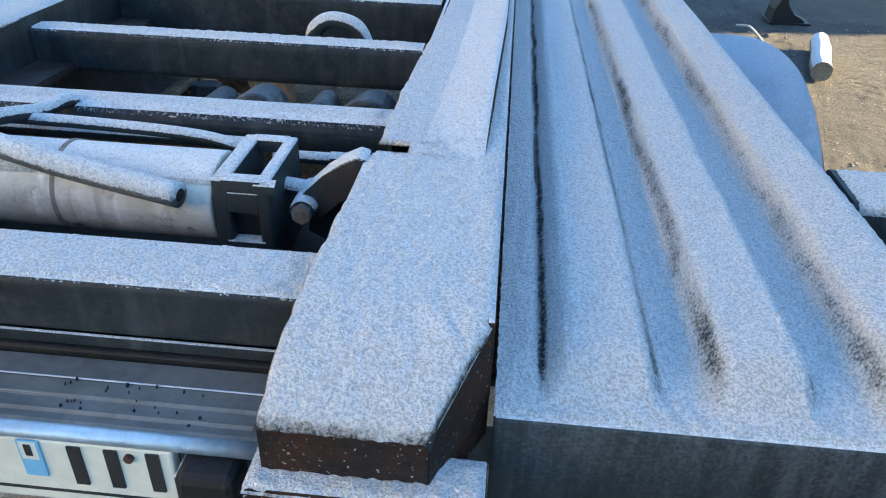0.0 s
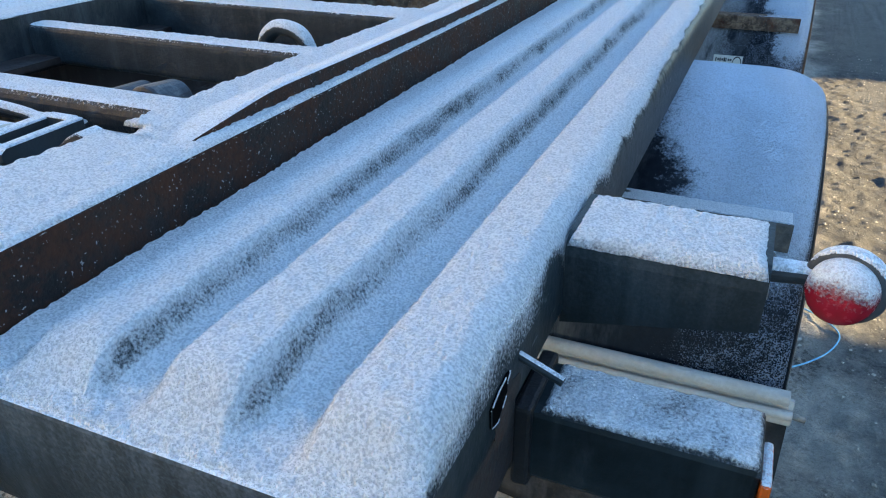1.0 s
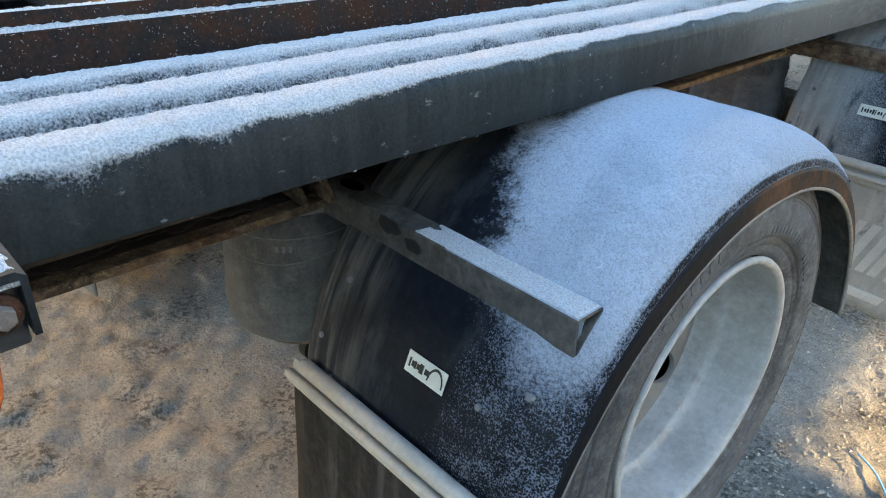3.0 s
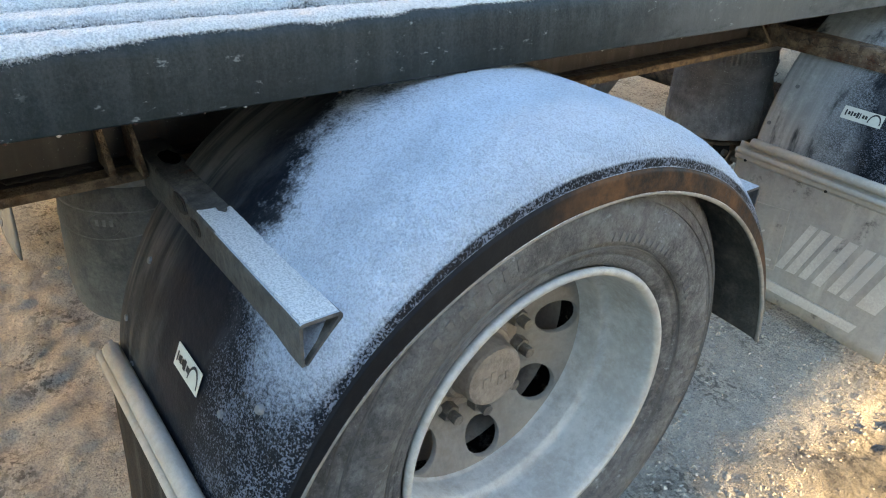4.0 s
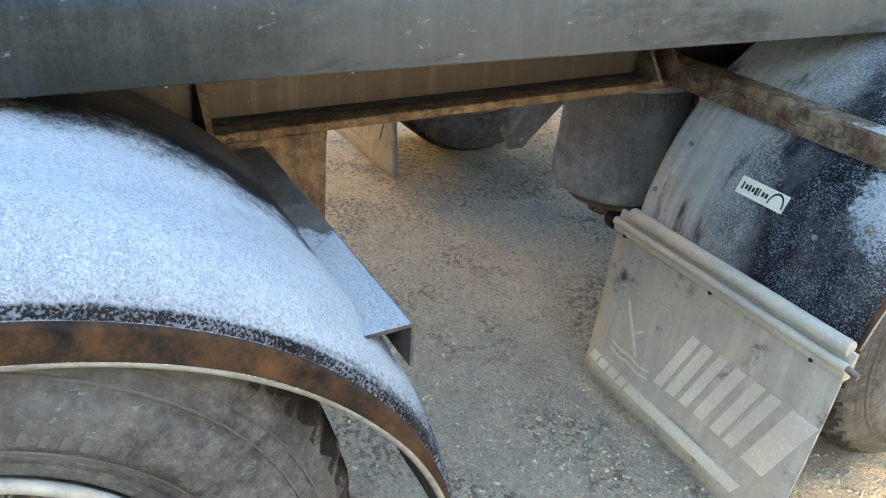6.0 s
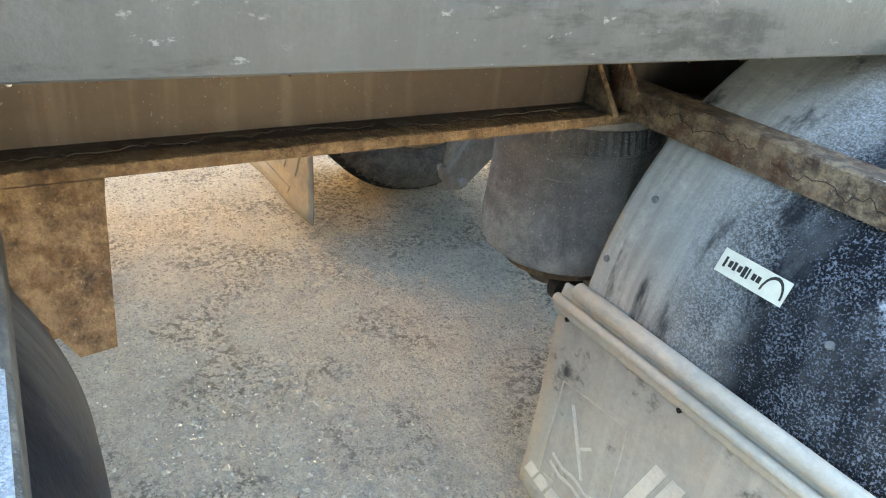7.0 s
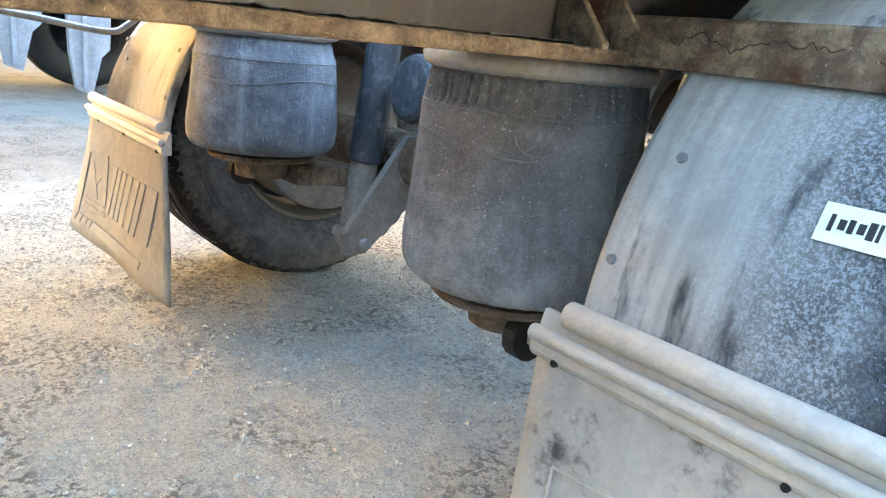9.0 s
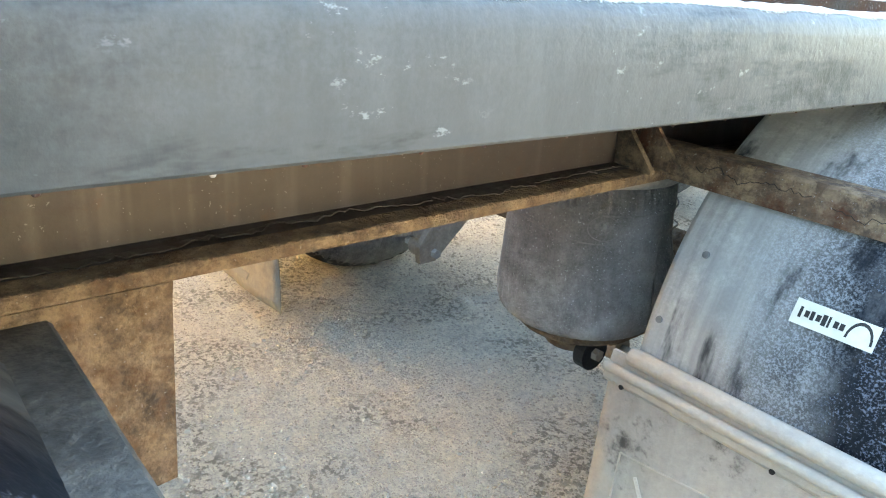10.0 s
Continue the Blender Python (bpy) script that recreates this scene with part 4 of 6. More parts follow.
# Added black plate stands for the shade in the gap under the beam.
part("gap_dark_plate", boxm(-0.41, 0.262, 0.703, 0.806, 0.900, 0.945, bevel=0.003), M_BLACK, trailer, "black plate for the shade under the cross beam")
rounded_bar("cross_beam", 1.140, 1.225, 0.960, 1.022, 0.026, "dark grey rounded cross beam with frosted top")
rounded_bar("cross_beam", 1.500, 1.560, 0.940, 1.024, 0.016, "dark grey rounded cross beam with frosted top")
rounded_bar("cross_beam", 1.850, 1.960, 0.900, 1.024, 0.012, "dark grey cross beam with frosted top")
rounded_bar("cross_beam", 2.9, 3.0, 0.876, 1.000, 0.012, "dark grey cross beam with frosted top")
rounded_bar("cross_beam", 4.2, 4.3, 0.857, 0.981, 0.012, "dark grey cross beam with frosted top")

# rear bumper profile with its rounded lip
o = [(0.700, 0.938), (0.646, 0.940), (0.645, 0.9425), (0.642, 0.940), (0.626, 0.941), (0.625, 0.9435), (0.622, 0.941), (0.612, 0.9435), (0.604, 0.942), (0.600, 0.936),
     (0.603, 0.929), (0.612, 0.927), (0.616, 0.85), (0.624, 0.85), (0.624, 0.930), (0.700, 0.930)]
bumper = part("rear_bumper", prismm(o, "x", -0.41, 0.262), M_ALU, trailer, "dull aluminium bumper profile with dirt specks")
part("bumper_lip", rodm((-0.41, 0.604, 0.9365), (0.2625, 0.604, 0.9365), 0.0078, seg=24), M_BRIGHT, bumper, "bright rounded aluminium lip", smooth=True)
for y in (0.6245, 0.6445, 0.668):
    part("bumper_rib", rodm((-0.41, y, 0.9412), (0.262, y, 0.9408), 0.0009, seg=8), M_BRIGHT, bumper, "thin bright rib")
for q in range(26):
    x, y = 0.04 + 0.16 * ((q * 0.618 + 0.1 * math.sin(q * 5)) % 1.0) ** 1.4, 0.612 + 0.055 * ((q * 0.754 + 0.2 * math.sin(q * 3)) % 1.0)
    part("dirt_crumb", rodm((x, y, 0.9395), (x + 0.001, y, 0.9430), 0.0006 + 0.0011 * ((q * 0.29) % 1.0) ** 2, seg=6), M_BLACK, bumper)


def build_number_plate():
    plate = part("number_plate", boxm(-0.205, 0.168, 0.598, 0.6115, 0.852, 0.931, bevel=0.003), M_WHITE, trailer, "white number plate with a blue year sticker")
    part("plate_edge_line", boxm(-0.204, 0.167, 0.5962, 0.598, 0.8665, 0.8685), M_INK, plate)
    part("year_sticker", boxm(0.026, 0.047, 0.5958, 0.598, 0.886, 0.930, bevel=0.0005), M_BLUE, plate, "pale blue sticker")
    part("sticker_face", boxm(0.0285, 0.0445, 0.5952, 0.5958, 0.908, 0.929), M_WHITE, plate)
    part("sticker_mark", boxm(0.0330, 0.0395, 0.5946, 0.5952, 0.913, 0.9265), M_INK, plate)
    for x in (0.078, 0.112, 0.150):
        part("plate_mark", boxm(x - 0.006, x + 0.006, 0.5958, 0.598, 0.880, 0.927), M_INK, plate)
    part("plate_screw", rodm((0.1285, 0.599, 0.920), (0.1285, 0.594, 0.920), 0.0044, seg=12), M_RUSTY, plate, "rusty screw")
    lamp = part("plate_lamp", boxm(0.178, 0.232, 0.572, 0.612, 0.868, 0.930, bevel=0.008), M_BLACK, trailer, "black number plate lamp")
    part("lamp_screw", rodm((0.205, 0.573, 0.888), (0.205, 0.5695, 0.888), 0.004, seg=10), M_NUT, lamp)
    part("lamp_lens", boxm(0.176, 0.180, 0.580, 0.606, 0.876, 0.922, bevel=0.001), M_LAMP, lamp)


build_number_plate()


def build_hydraulics():
    cyl = part("hydraulic_cylinder", rodm((-0.44, 0.990, 0.976), (0.092, 0.980, 0.980), 0.057, seg=48, bevel=0.003), M_CYL, trailer,
               "stained off-white hydraulic cylinder, frosted on top", smooth=False)
    for x in (-0.30, -0.115):
        part("cylinder_band", rodm((x, 0.985, 0.978), (x + 0.006, 0.985, 0.978), 0.0588, seg=48), M_HUB, cyl)
    hose = part("hose", sweep(bmesh.new(), curve_pts([(-0.40, 1.02, 1.055), (-0.235, 0.968, 1.046), (-0.09, 0.936, 1.028), (0.060, 0.912, 1.012)]), 0.0155, 20), M_HOSE, cyl, "thick frosted grey hose", smooth=True)
    # Black disc painted as the dark inside of the hose end.
    part("hose_bore_black", rodm((0.052, 0.9133, 1.0130), (0.0606, 0.9119, 1.0119), 0.0085, seg=16), M_BLACK, hose)
    part("pipe", sweep(bmesh.new(), curve_pts([(-0.33, 0.90, 1.046), (-0.262, 0.975, 1.050), (-0.226, 1.03, 1.046), (-0.214, 1.10, 1.028), (-0.209, 1.145, 1.026), (-0.200, 1.17, 1.018)]), 0.0115), M_PIPE, cyl, "bent frosted pipe", smooth=True)
    part("pipe", sweep(bmesh.new(), curve_pts([(-0.42, 1.112, 0.996), (-0.2, 1.112, 0.996), (0.09, 1.112, 0.994)]), 0.0085), M_PIPE, cyl, smooth=True)
    part("pipe", sweep(bmesh.new(), curve_pts([(-0.40, 1.066, 1.030), (-0.16, 1.068, 1.028), (0.02, 1.068, 1.020), (0.10, 1.060, 1.006)]), 0.0088), M_PIPE, cyl, smooth=True)
    part("pipe", sweep(bmesh.new(), curve_pts([(0.12, 1.085, 0.99), (0.2, 1.09, 0.988), (0.28, 1.092, 0.985)]), 0.009), M_PIPE, cyl, smooth=True)
    for x, r in ((0.200, 0.0125), (0.258, 0.0145)):
        part("pipe_fitting", rodm((x, 1.0905, 0.9872), (x + 0.022, 1.0915, 0.9864), r, seg=6), M_PIPE, cyl)
    # head block with its clamp plates
    head = part("cylinder_head", boxm(0.098, 0.118, 0.915, 1.050, 0.915, 1.036, bevel=0.003), M_PIPE, trailer, "dark steel head block with frosted edges")
    part("clamp_plate", boxm(0.152, 0.168, 0.915, 1.050, 0.905, 1.036, bevel=0.003), M_PIPE, head)
    for y, z in ((0.922, 1.028), (1.040, 1.028), (0.922, 0.945), (1.040, 0.945)):
        part("clamp_bar", boxm(0.110, 0.158, y - 0.008, y + 0.010, z - 0.009, z + 0.009, bevel=0.002), M_PIPE, head)
    part("clamp_block", boxm(0.112, 0.156, 0.93, 1.036, 0.91, 0.985, bevel=0.004), M_BLACK, head)
    part("front_plate", boxm(0.116, 0.154, 0.9145, 0.923, 0.906, 0.952, bevel=0.002), M_PIPE, head)
    part("front_plate", boxm(0.116, 0.154, 0.9145, 0.923, 0.992, 1.020, bevel=0.002), M_PIPE, head)
    part("clamp_bolt", rodm((0.150, 0.921, 1.026), (0.176, 0.921, 1.026), 0.0105, seg=6), M_PIPE, head)
    # locking hook
    o = [(0.186, 0.984), (0.192, 0.972), (0.208, 0.967), (0.222, 0.975), (0.232, 0.989), (0.246, 0.997), (0.255, 1.006), (0.260, 0.994), (0.270, 0.984), (0.280, 0.989), (0.279, 1.006), (0.273, 1.022), (0.280, 1.046), (0.277, 1.056), (0.266, 1.059), (0.248, 1.050), (0.224, 1.032), (0.199, 1.008)]
    bm = prismm(o, "y", 0.950, 0.984)
    bmesh.ops.bevel(bm, geom=list(bm.edges), offset=0.0025, segments=2, profile=0.5, affect="EDGES")
    hook = part("locking_hook", bm, M_HOOK, trailer, "rusty locking hook with a frosted back")
    part("hook_bolt", rodm((0.200, 0.936, 0.988), (0.200, 1.0, 0.988), 0.0165, seg=24, bevel=0.002), M_PIPE, hook, "bolt head")
    part("hook_nut", rodm((0.200, 0.926, 0.988), (0.200, 0.937, 0.988), 0.0125, seg=6), M_NUT, hook)
    part("hook_arm", rodm((0.165, 0.985, 0.998), (0.215, 0.975, 0.998), 0.011, seg=16), M_PIPE, hook)
    part("hook_link", sweep(bmesh.new(), curve_pts([(0.235, 0.99, 0.985), (0.262, 0.992, 0.972), (0.276, 0.992, 0.958), (0.280, 0.992, 0.93)]), 0.008), M_PIPE, hook, smooth=True)
    part("hook_plate", prismm([(0.19, 0.93), (0.285, 0.88), (0.285, 0.99), (0.2, 0.99)], "y", 0.99, 1.0), M_PIPE, hook)


build_hydraulics()
# Added black sheet in place of the shade below the cylinder.
part("cavity_dark_sheet", boxm(-0.42, 0.27, 0.805, 1.13, 0.885, 0.897, bevel=0.002), M_BLACK, trailer, "black sheet for the shade below the cylinder")
part("air_hose", sweep(bmesh.new(), curve_pts([(0.030, 1.66, 0.95), (0.036, 1.66, 1.000), (0.062, 1.66, 1.024), (0.095, 1.66, 1.026), (0.128, 1.66, 1.010), (0.150, 1.66, 0.96)]), 0.017), M_PIPE, trailer, "arched frosted hose", smooth=True)
for x, y, z, r in ((0.015, 1.36, 0.945, 0.046), (0.205, 1.37, 0.935, 0.055), (-0.06, 1.36, 0.95, 0.028), (0.12, 1.38, 0.95, 0.025)):
    part("brake_valve", rodm((x, y - 0.05, z), (x, y + 0.04, z), r, r * 0.8, seg=24, bevel=0.008), M_DAMPER, trailer, "dark round brake valve with dust")
for x in (-0.24, -0.17, -0.10):
    part("air_line", sweep(bmesh.new(), curve_pts([(x, 1.28, 0.93), (x + 0.01, 1.34, 0.955), (x + 0.05, 1.40, 0.93), (x + 0.04, 1.5, 0.88)]), 0.007), M_BLACK, trailer, smooth=True)


# ---- stubs and lamps on the side ----
def build_side_stub():
    o = [(0.988, 0.918), (0.988, 0.998), (0.990, 1.008), (0.996, 1.0155), (1.006, 1.019), (1.094, 1.021), (1.101, 1.016), (1.101, 0.968), (1.096, 0.968), (1.096, 1.014), (0.996, 1.013), (0.993, 1.009), (0.993, 0.918)]
    stub = part("lamp_stub", prismm(o, "x", 0.866, 1.056), M_STUB, trailer, "grey folded steel stub with frosted top")
    for v in stub.data.vertices:
        if v.co.z < 0.98 and v.co.x > 1.0:
            v.co.z += 0.036 if v.co.z < 0.93 else 0.0
    frost_pad(0.868, 1.055, 0.9885, 1.0995, 1.0200, stub, edge=0.011)
    part("end_plate", boxm(1.036, 1.044, 0.9945, 1.0955, 0.955, 1.0135, bevel=0.003), M_LAMP, stub, "dark end plate")
    lamp = part("marker_lamp", rodm((1.044, 1.047, 0.992), (1.094, 1.038, 1.000), 0.013, 0.011, seg=16), M_LAMP, trailer, "rubber marker lamp with red and orange lenses, frosted")
    part("lamp_foot", rodm((1.046, 1.045, 0.992), (1.056, 1.042, 0.992), 0.021, seg=20, bevel=0.003), M_LAMP, lamp)
    for y in (1.010, 1.080):
        part("washer", rodm((1.044, y, 0.988), (1.049, y, 0.988), 0.0155, seg=24, bevel=0.001), M_RUSTY, lamp, "rusty washer")
        part("foot_bolt", rodm((1.044, y, 0.988), (1.058, y, 0.988), 0.009, seg=6, bevel=0.001), M_HUB, lamp, "rusty bolt")
    c = Vector((1.123, 1.032, 0.999))
    d = Vector((-0.30, -0.95, 0.0)).normalized()
    turn = Matrix.Translation(c) @ d.to_track_quat("Z", "Y").to_matrix().to_4x4() @ Matrix.Scale(0.90, 4)

    def turned(name, prof, mat, label=""):
        """Turns (radius, depth) points about the lamp's own axis."""
        bm = lathe_z(bmesh.new(), prof, (0, 0, 0), 40)
        bmesh.ops.transform(bm, matrix=turn, verts=bm.verts)
        return part(name, bm, mat, lamp, label, smooth=True)
    turned("lamp_body", [(0.0, 0.011), (0.037, 0.011), (0.0405, 0.0095), (0.042, 0.006), (0.0412, 0.001), (0.042, -0.004), (0.0405, -0.008), (0.037, -0.010), (0.0, -0.010)], M_LAMP, "thick grey rubber lamp ring")
    lens = [(0.0345, 0.006), (0.0343, 0.018), (0.0330, 0.029), (0.0285, 0.038), (0.021, 0.0425), (0.011, 0.0442), (0.0, 0.0447)]
    turned("red_lens", lens, M_RED)
    turned("orange_lens", [(r * 0.98, -0.70 * z) for r, z in lens], M_ORANGE)
    # lower stub with an orange reflector
    low = part("lower_stub", boxm(0.56, 1.075, 0.853, 0.935, 0.825, 0.908, bevel=0.006), M_STUB, trailer, "dark box stub with frosted top")
    part("stub_sleeve", boxm(0.862, 0.880, 0.846, 0.942, 0.818, 0.914, bevel=0.004), M_BLACK, low, "black collar of the box stub")
    frost_pad(0.884, 1.0755, 0.8535, 0.9345, 0.9085, low, edge=0.008, full=0.60)
    part("side_reflector", boxm(1.075, 1.084, 0.848, 0.905, 0.845, 0.900, bevel=0.003), M_ORANGE, low, "orange side reflector")
    part("underrun_bar", boxm(-1.22, 1.10, 0.73, 0.80, 0.70, 0.80, bevel=0.008), M_ALU, trailer, "grey underrun bar")
    part("pin", rodm((0.862, 0.845, 0.975), (0.908, 0.838, 0.962), 0.0045, seg=10), M_BEAM, trailer, "thin frosted steel pin")
    # torn rusty hole in the wall: a jagged slanting tear with a rimed edge
    corners = [(0.766, 0.975), (0.768, 0.955), (0.783, 0.949), (0.794, 0.956), (0.806, 0.965), (0.805, 0.976), (0.812, 0.981), (0.806, 0.9835), (0.783, 0.981)]
    o = []
    for q, (a, b) in enumerate(zip(corners, corners[1:] + corners[:1])):
        for k in range(4):
            w = 0.0018 * noise.noise((q * 1.7, k * 2.3, 4.0)) if k else 0.0
            o.append((a[0] + (b[0] - a[0]) * k / 4 + w, a[1] + (b[1] - a[1]) * k / 4 + 0.8 * w))
    # Flat black plate; the dark inside of the tear is painted, not cut.
    hole = part("painted_tear", prismm(o, "x", 0.8676, 0.8692), M_HOLLOW_BLACK, trailer, "black plate painted as a jagged hole in the side beam")
    for first, last in ((0, 9), (12, 15), (19, 26), (29, 35)):
        part("torn_edge", sweep(bmesh.new(), [(0.8694, y, z) for y, z in o[first:last + 1]], 0.0006, 6), M_PIPE, hole, "thin rimed edge of the tear")
    o = [(0.806 + 0.034 * math.cos(a) * (1 + 0.25 * math.sin(3 * a + 1)), 0.946 + 0.026 * math.sin(a) * (1 + 0.2 * math.cos(4 * a))) for a in [i * math.pi / 14 for i in range(28)]]
    part("rust_patch", prismm(o, "x", 0.8668, 0.8682), M_STAIN, trailer, "dark brown rust stain round the hole")


build_side_stub()


# ---- chassis below the deck ----
def build_chassis(s):
    xw = 0.500
    o = [(s * x, z) for x, z in ((0.425, 0.722), (0.572, 0.722), (0.572, 0.735), (0.506, 0.738), (0.506, 0.955), (0.60, 0.958), (0.60, 0.972), (0.40, 0.972), (0.40, 0.958), (0.494, 0.955), (0.494, 0.738), (0.425, 0.735))]
    beam = sloped(part("chassis_beam", prismm(o, "y", 0.95, FRONT), M_WEB, trailer, "grey chassis beam with muddy lower flange"), 0.9)
    a, b = sorted((s * 0.424, s * 0.5735))
    part("flange_mud", boxm(a, b, 0.96, FRONT - 0.01, 0.7195, 0.7365, bevel=0.004), M_UNDER, beam, "crust of dried mud and rust")
    bm = bmesh.new()
    prev = None
    for q in range(640):
        y = 1.2 + 0.0075 * q
        reach = 0.532 + 0.030 * noise.noise((y * 4, s, 1)) + 0.018 * noise.noise((y * 23, s, 5)) + 0.012 * noise.noise((y * 110, s, 2))
        lift = 0.001 + 0.006 * max(0.0, noise.noise((y * 7, s, 4))) + 0.004 * noise.noise((y * 90, s, 9))
        reach = min(0.570, max(0.512, reach))
        cur = [bm.verts.new((s * x, y, z)) for x, z in ((0.5065, 0.7395), (0.5 * (0.5065 + reach), 0.7385), (reach, 0.7385 + max(0.0, lift)), (reach, 0.7372 + max(0.0, lift)), (0.5065, 0.7372))]
        if prev:
            for e in range(5):
                bm.faces.new((prev[e], prev[(e + 1) % 5], cur[(e + 1) % 5], cur[e]))
        else:
            bm.faces.new(cur[::-1])
        prev = cur
    bm.faces.new(prev)
    part("paint_flake_edge", bm, M_WEB, beam, "dark lifted paint along the flange")
    for k in range(3):
        y0 = AX1 + STEP * k
        yb = y0 - 0.355
        # gussets
        for y in (yb - 0.085, y0 + 0.42):
            o = [(s * 0.507, 0.735), (s * 0.578, 0.735), (s * 0.578, 0.741), (s * 0.514, 0.813), (s * 0.507, 0.813)]
            part("gusset", prismm(o, "y", y - 0.005, y + 0.005), M_UNDER, beam, "brown triangular gusset")
        o = [(s * 0.507, 0.735), (s * 0.598, 0.735), (s * 0.598, 0.743), (s * 0.516, 0.838), (s * 0.507, 0.838)]
        part("gusset", prismm(o, "y", yb - 0.046, yb - 0.038), M_ARM, beam, "rusty plate behind the mudguard arm")
        # hanger bracket and trailing arm
        o = [(y0 + 0.44, 0.7185), (y0 + 0.612, 0.7185), (y0 + 0.610, 0.70), (y0 + 0.602, 0.497), (y0 + 0.560, 0.492), (y0 + 0.51, 0.58)]
        a, b = sorted((s * 0.46, s * 0.57))
        part("hanger_bracket", prismm(o, "x", a, b), M_UNDER, beam, "brown muddy axle hanger")
        # air spring
        bx, rad = s * 0.405, 0.152
        near = s > 0 and k == 1
        pz = np.array([0.412, 0.414, 0.419, 0.428, 0.441, 0.474, 0.52, 0.60, 0.648, 0.655, 0.662, 0.688, 0.696])
        pr = np.array([0.090, 0.125, 0.140, 0.149, 0.154, 0.1565, 0.155, 0.152, 0.150, 0.1465, 0.144, 0.140, 0.136])
        if s < 0:
            pz = 0.696 + (pz - 0.696) * 0.84
        rowz = np.unique(np.concatenate((pz, np.linspace(pz[4], 0.69, 90 if near else 14))))
        ang = np.linspace(0, 2 * math.pi, 289 if near else 73)
        ga, gz = np.meshgrid(ang, rowz, indexing="ij")
        gr = np.interp(gz, pz, pr)
        body = np.clip((gz - 0.42) / 0.03, 0, 1) * np.clip((0.70 - gz) / 0.03, 0, 1)
        gr = gr + 0.006 * body * (np.sin(2 * ga + 3 * k + gz * 7) * 0.5 + 0.4 * np.sin(3 * ga - gz * 13))
        gr = gr + (0.0030 if near else 0.001) * (np.cos((60 if near else 18) * ga) - 0.4 * np.cos(23 * ga + 1.0)) * np.clip((gz - 0.650) / 0.010, 0, 1)
        if near:
            # folds of the sagging rubber
            gr = gr + 0.010 * np.exp(-((ga - 5.10) / 0.07) ** 2 - ((gz - 0.565) / 0.050) ** 2) - 0.009 * np.exp(-((ga - 5.38) / 0.17) ** 2 - ((gz - 0.545) / 0.045) ** 2)
            gr = gr - 0.016 * np.exp(-((ga - 0.20) / 0.20) ** 2 - ((gz - 0.585 - 0.12 * (ga - 0.2)) / 0.035) ** 2) + 0.006 * np.exp(-((ga - 0.12) / 0.25) ** 2 - ((gz - 0.520) / 0.03) ** 2)
            gr = gr + 0.0012 * np.sin(46 * ga + 30 * gz) * np.exp(-((gz - 0.46) / 0.05) ** 2)
        if s < 0:
            gr = gr + 0.0016 * np.abs(np.cos(18 * ga)) * np.clip((0.56 - gz) / 0.04, 0, 1)
        dent = s * 0.62 if s > 0 else math.pi - 0.5
        gr = gr - body * (0.022 * np.exp(-((ga - dent) / 0.16) ** 2 - ((gz - 0.60) / 0.045) ** 2) - 0.008 * np.exp(-((ga - dent - 0.05) / 0.3) ** 2 - ((gz - 0.50) / 0.06) ** 2))
        gr = gr - body * 0.006 * np.exp(-((ga - 5.35) / 0.12) ** 2 - ((gz - 0.52) / 0.03) ** 2)
        bag = sheet("air_spring", bx + gr * np.cos(ga), yb + gr * np.sin(ga), gz, (M_BAG if near else M_BAG_SHADED) if s > 0 else M_BAG_FAR, trailer, "dusty creased rubber air spring bellows" if s > 0 else "dark ribbed rubber air spring bellows")
        for z, lift, wave in ((0.652, 0.0012, 0.0), (0.610, 0.0012, 0.008)):
            bm = bmesh.new()
            ring = []
            for q in range(96):
                a = 2 * math.pi * q / 96
                zz = z + wave * math.sin(3 * a + 1.0)
                r = float(np.interp(zz, pz, pr)) + lift + 0.006 * (math.sin(2 * a + 3 * k + zz * 7) * 0.5 + 0.4 * math.sin(3 * a - zz * 13))
                ring.append([bm.verts.new((bx + (r + e) * math.cos(a), yb + (r + e) * math.sin(a), zz + h)) for e, h in ((-0.002, -0.0014), (0.0006, 0.0), (-0.002, 0.0014))])
            for q in range(96):
                a, b = ring[q], ring[(q + 1) % 96]
                for e in range(2):
                    bm.faces.new((a[e], a[e + 1], b[e + 1], b[e]))
            part("moulded_seam", bm, M_SEAM, bag, "pale moulded seam line", smooth=True)
        part("top_plate", lathe_z(bmesh.new(), [(0.0, 0.7215), (0.143, 0.7215), (0.150, 0.718), (0.1535, 0.711), (0.152, 0.702), (0.146, 0.697), (0.134, 0.694), (0.0, 0.694)], (bx, yb, 0.0), 72), M_PLATE, bag, "grey rounded spring top plate", smooth=True)
        lift = 0.048 if s < 0 else 0.0
        part("piston", lathe_z(bmesh.new(), [(0.0, 0.405), (0.112, 0.404), (0.116, 0.398), (0.110, 0.392), (0.06, 0.388), (0.055, 0.35), (0.0, 0.35)], (bx, yb, lift), 40), M_UNDER, bag, "rusty piston rim")
        # oval maker's badge with plain raised bars
        def on_bag(along, z, lift=0.0):
            a = 2 * math.pi - 0.764 + along / 0.152 if s > 0 else math.pi + 0.764 - along / 0.152
            r = float(np.interp(z, pz, pr)) + lift + 0.006 * (math.sin(2 * a + 3 * k + z * 7) * 0.5 + 0.4 * math.sin(3 * a - z * 13))
            return Vector((bx + r * math.cos(a), yb + r * math.sin(a), z))
        bm = bmesh.new()
        rings = []
        for q in range(32):
            a = 2 * math.pi * q / 32
            rings.append([bm.verts.new(on_bag(0.004 + 0.027 * math.cos(a) * w, 0.630 + 0.021 * math.sin(a) * w, h)) for w, h in ((0.95, -0.001), (1.0, 0.0014), (1.05, -0.001))])
        for q in range(32):
            a, b = rings[q], rings[(q + 1) % 32]
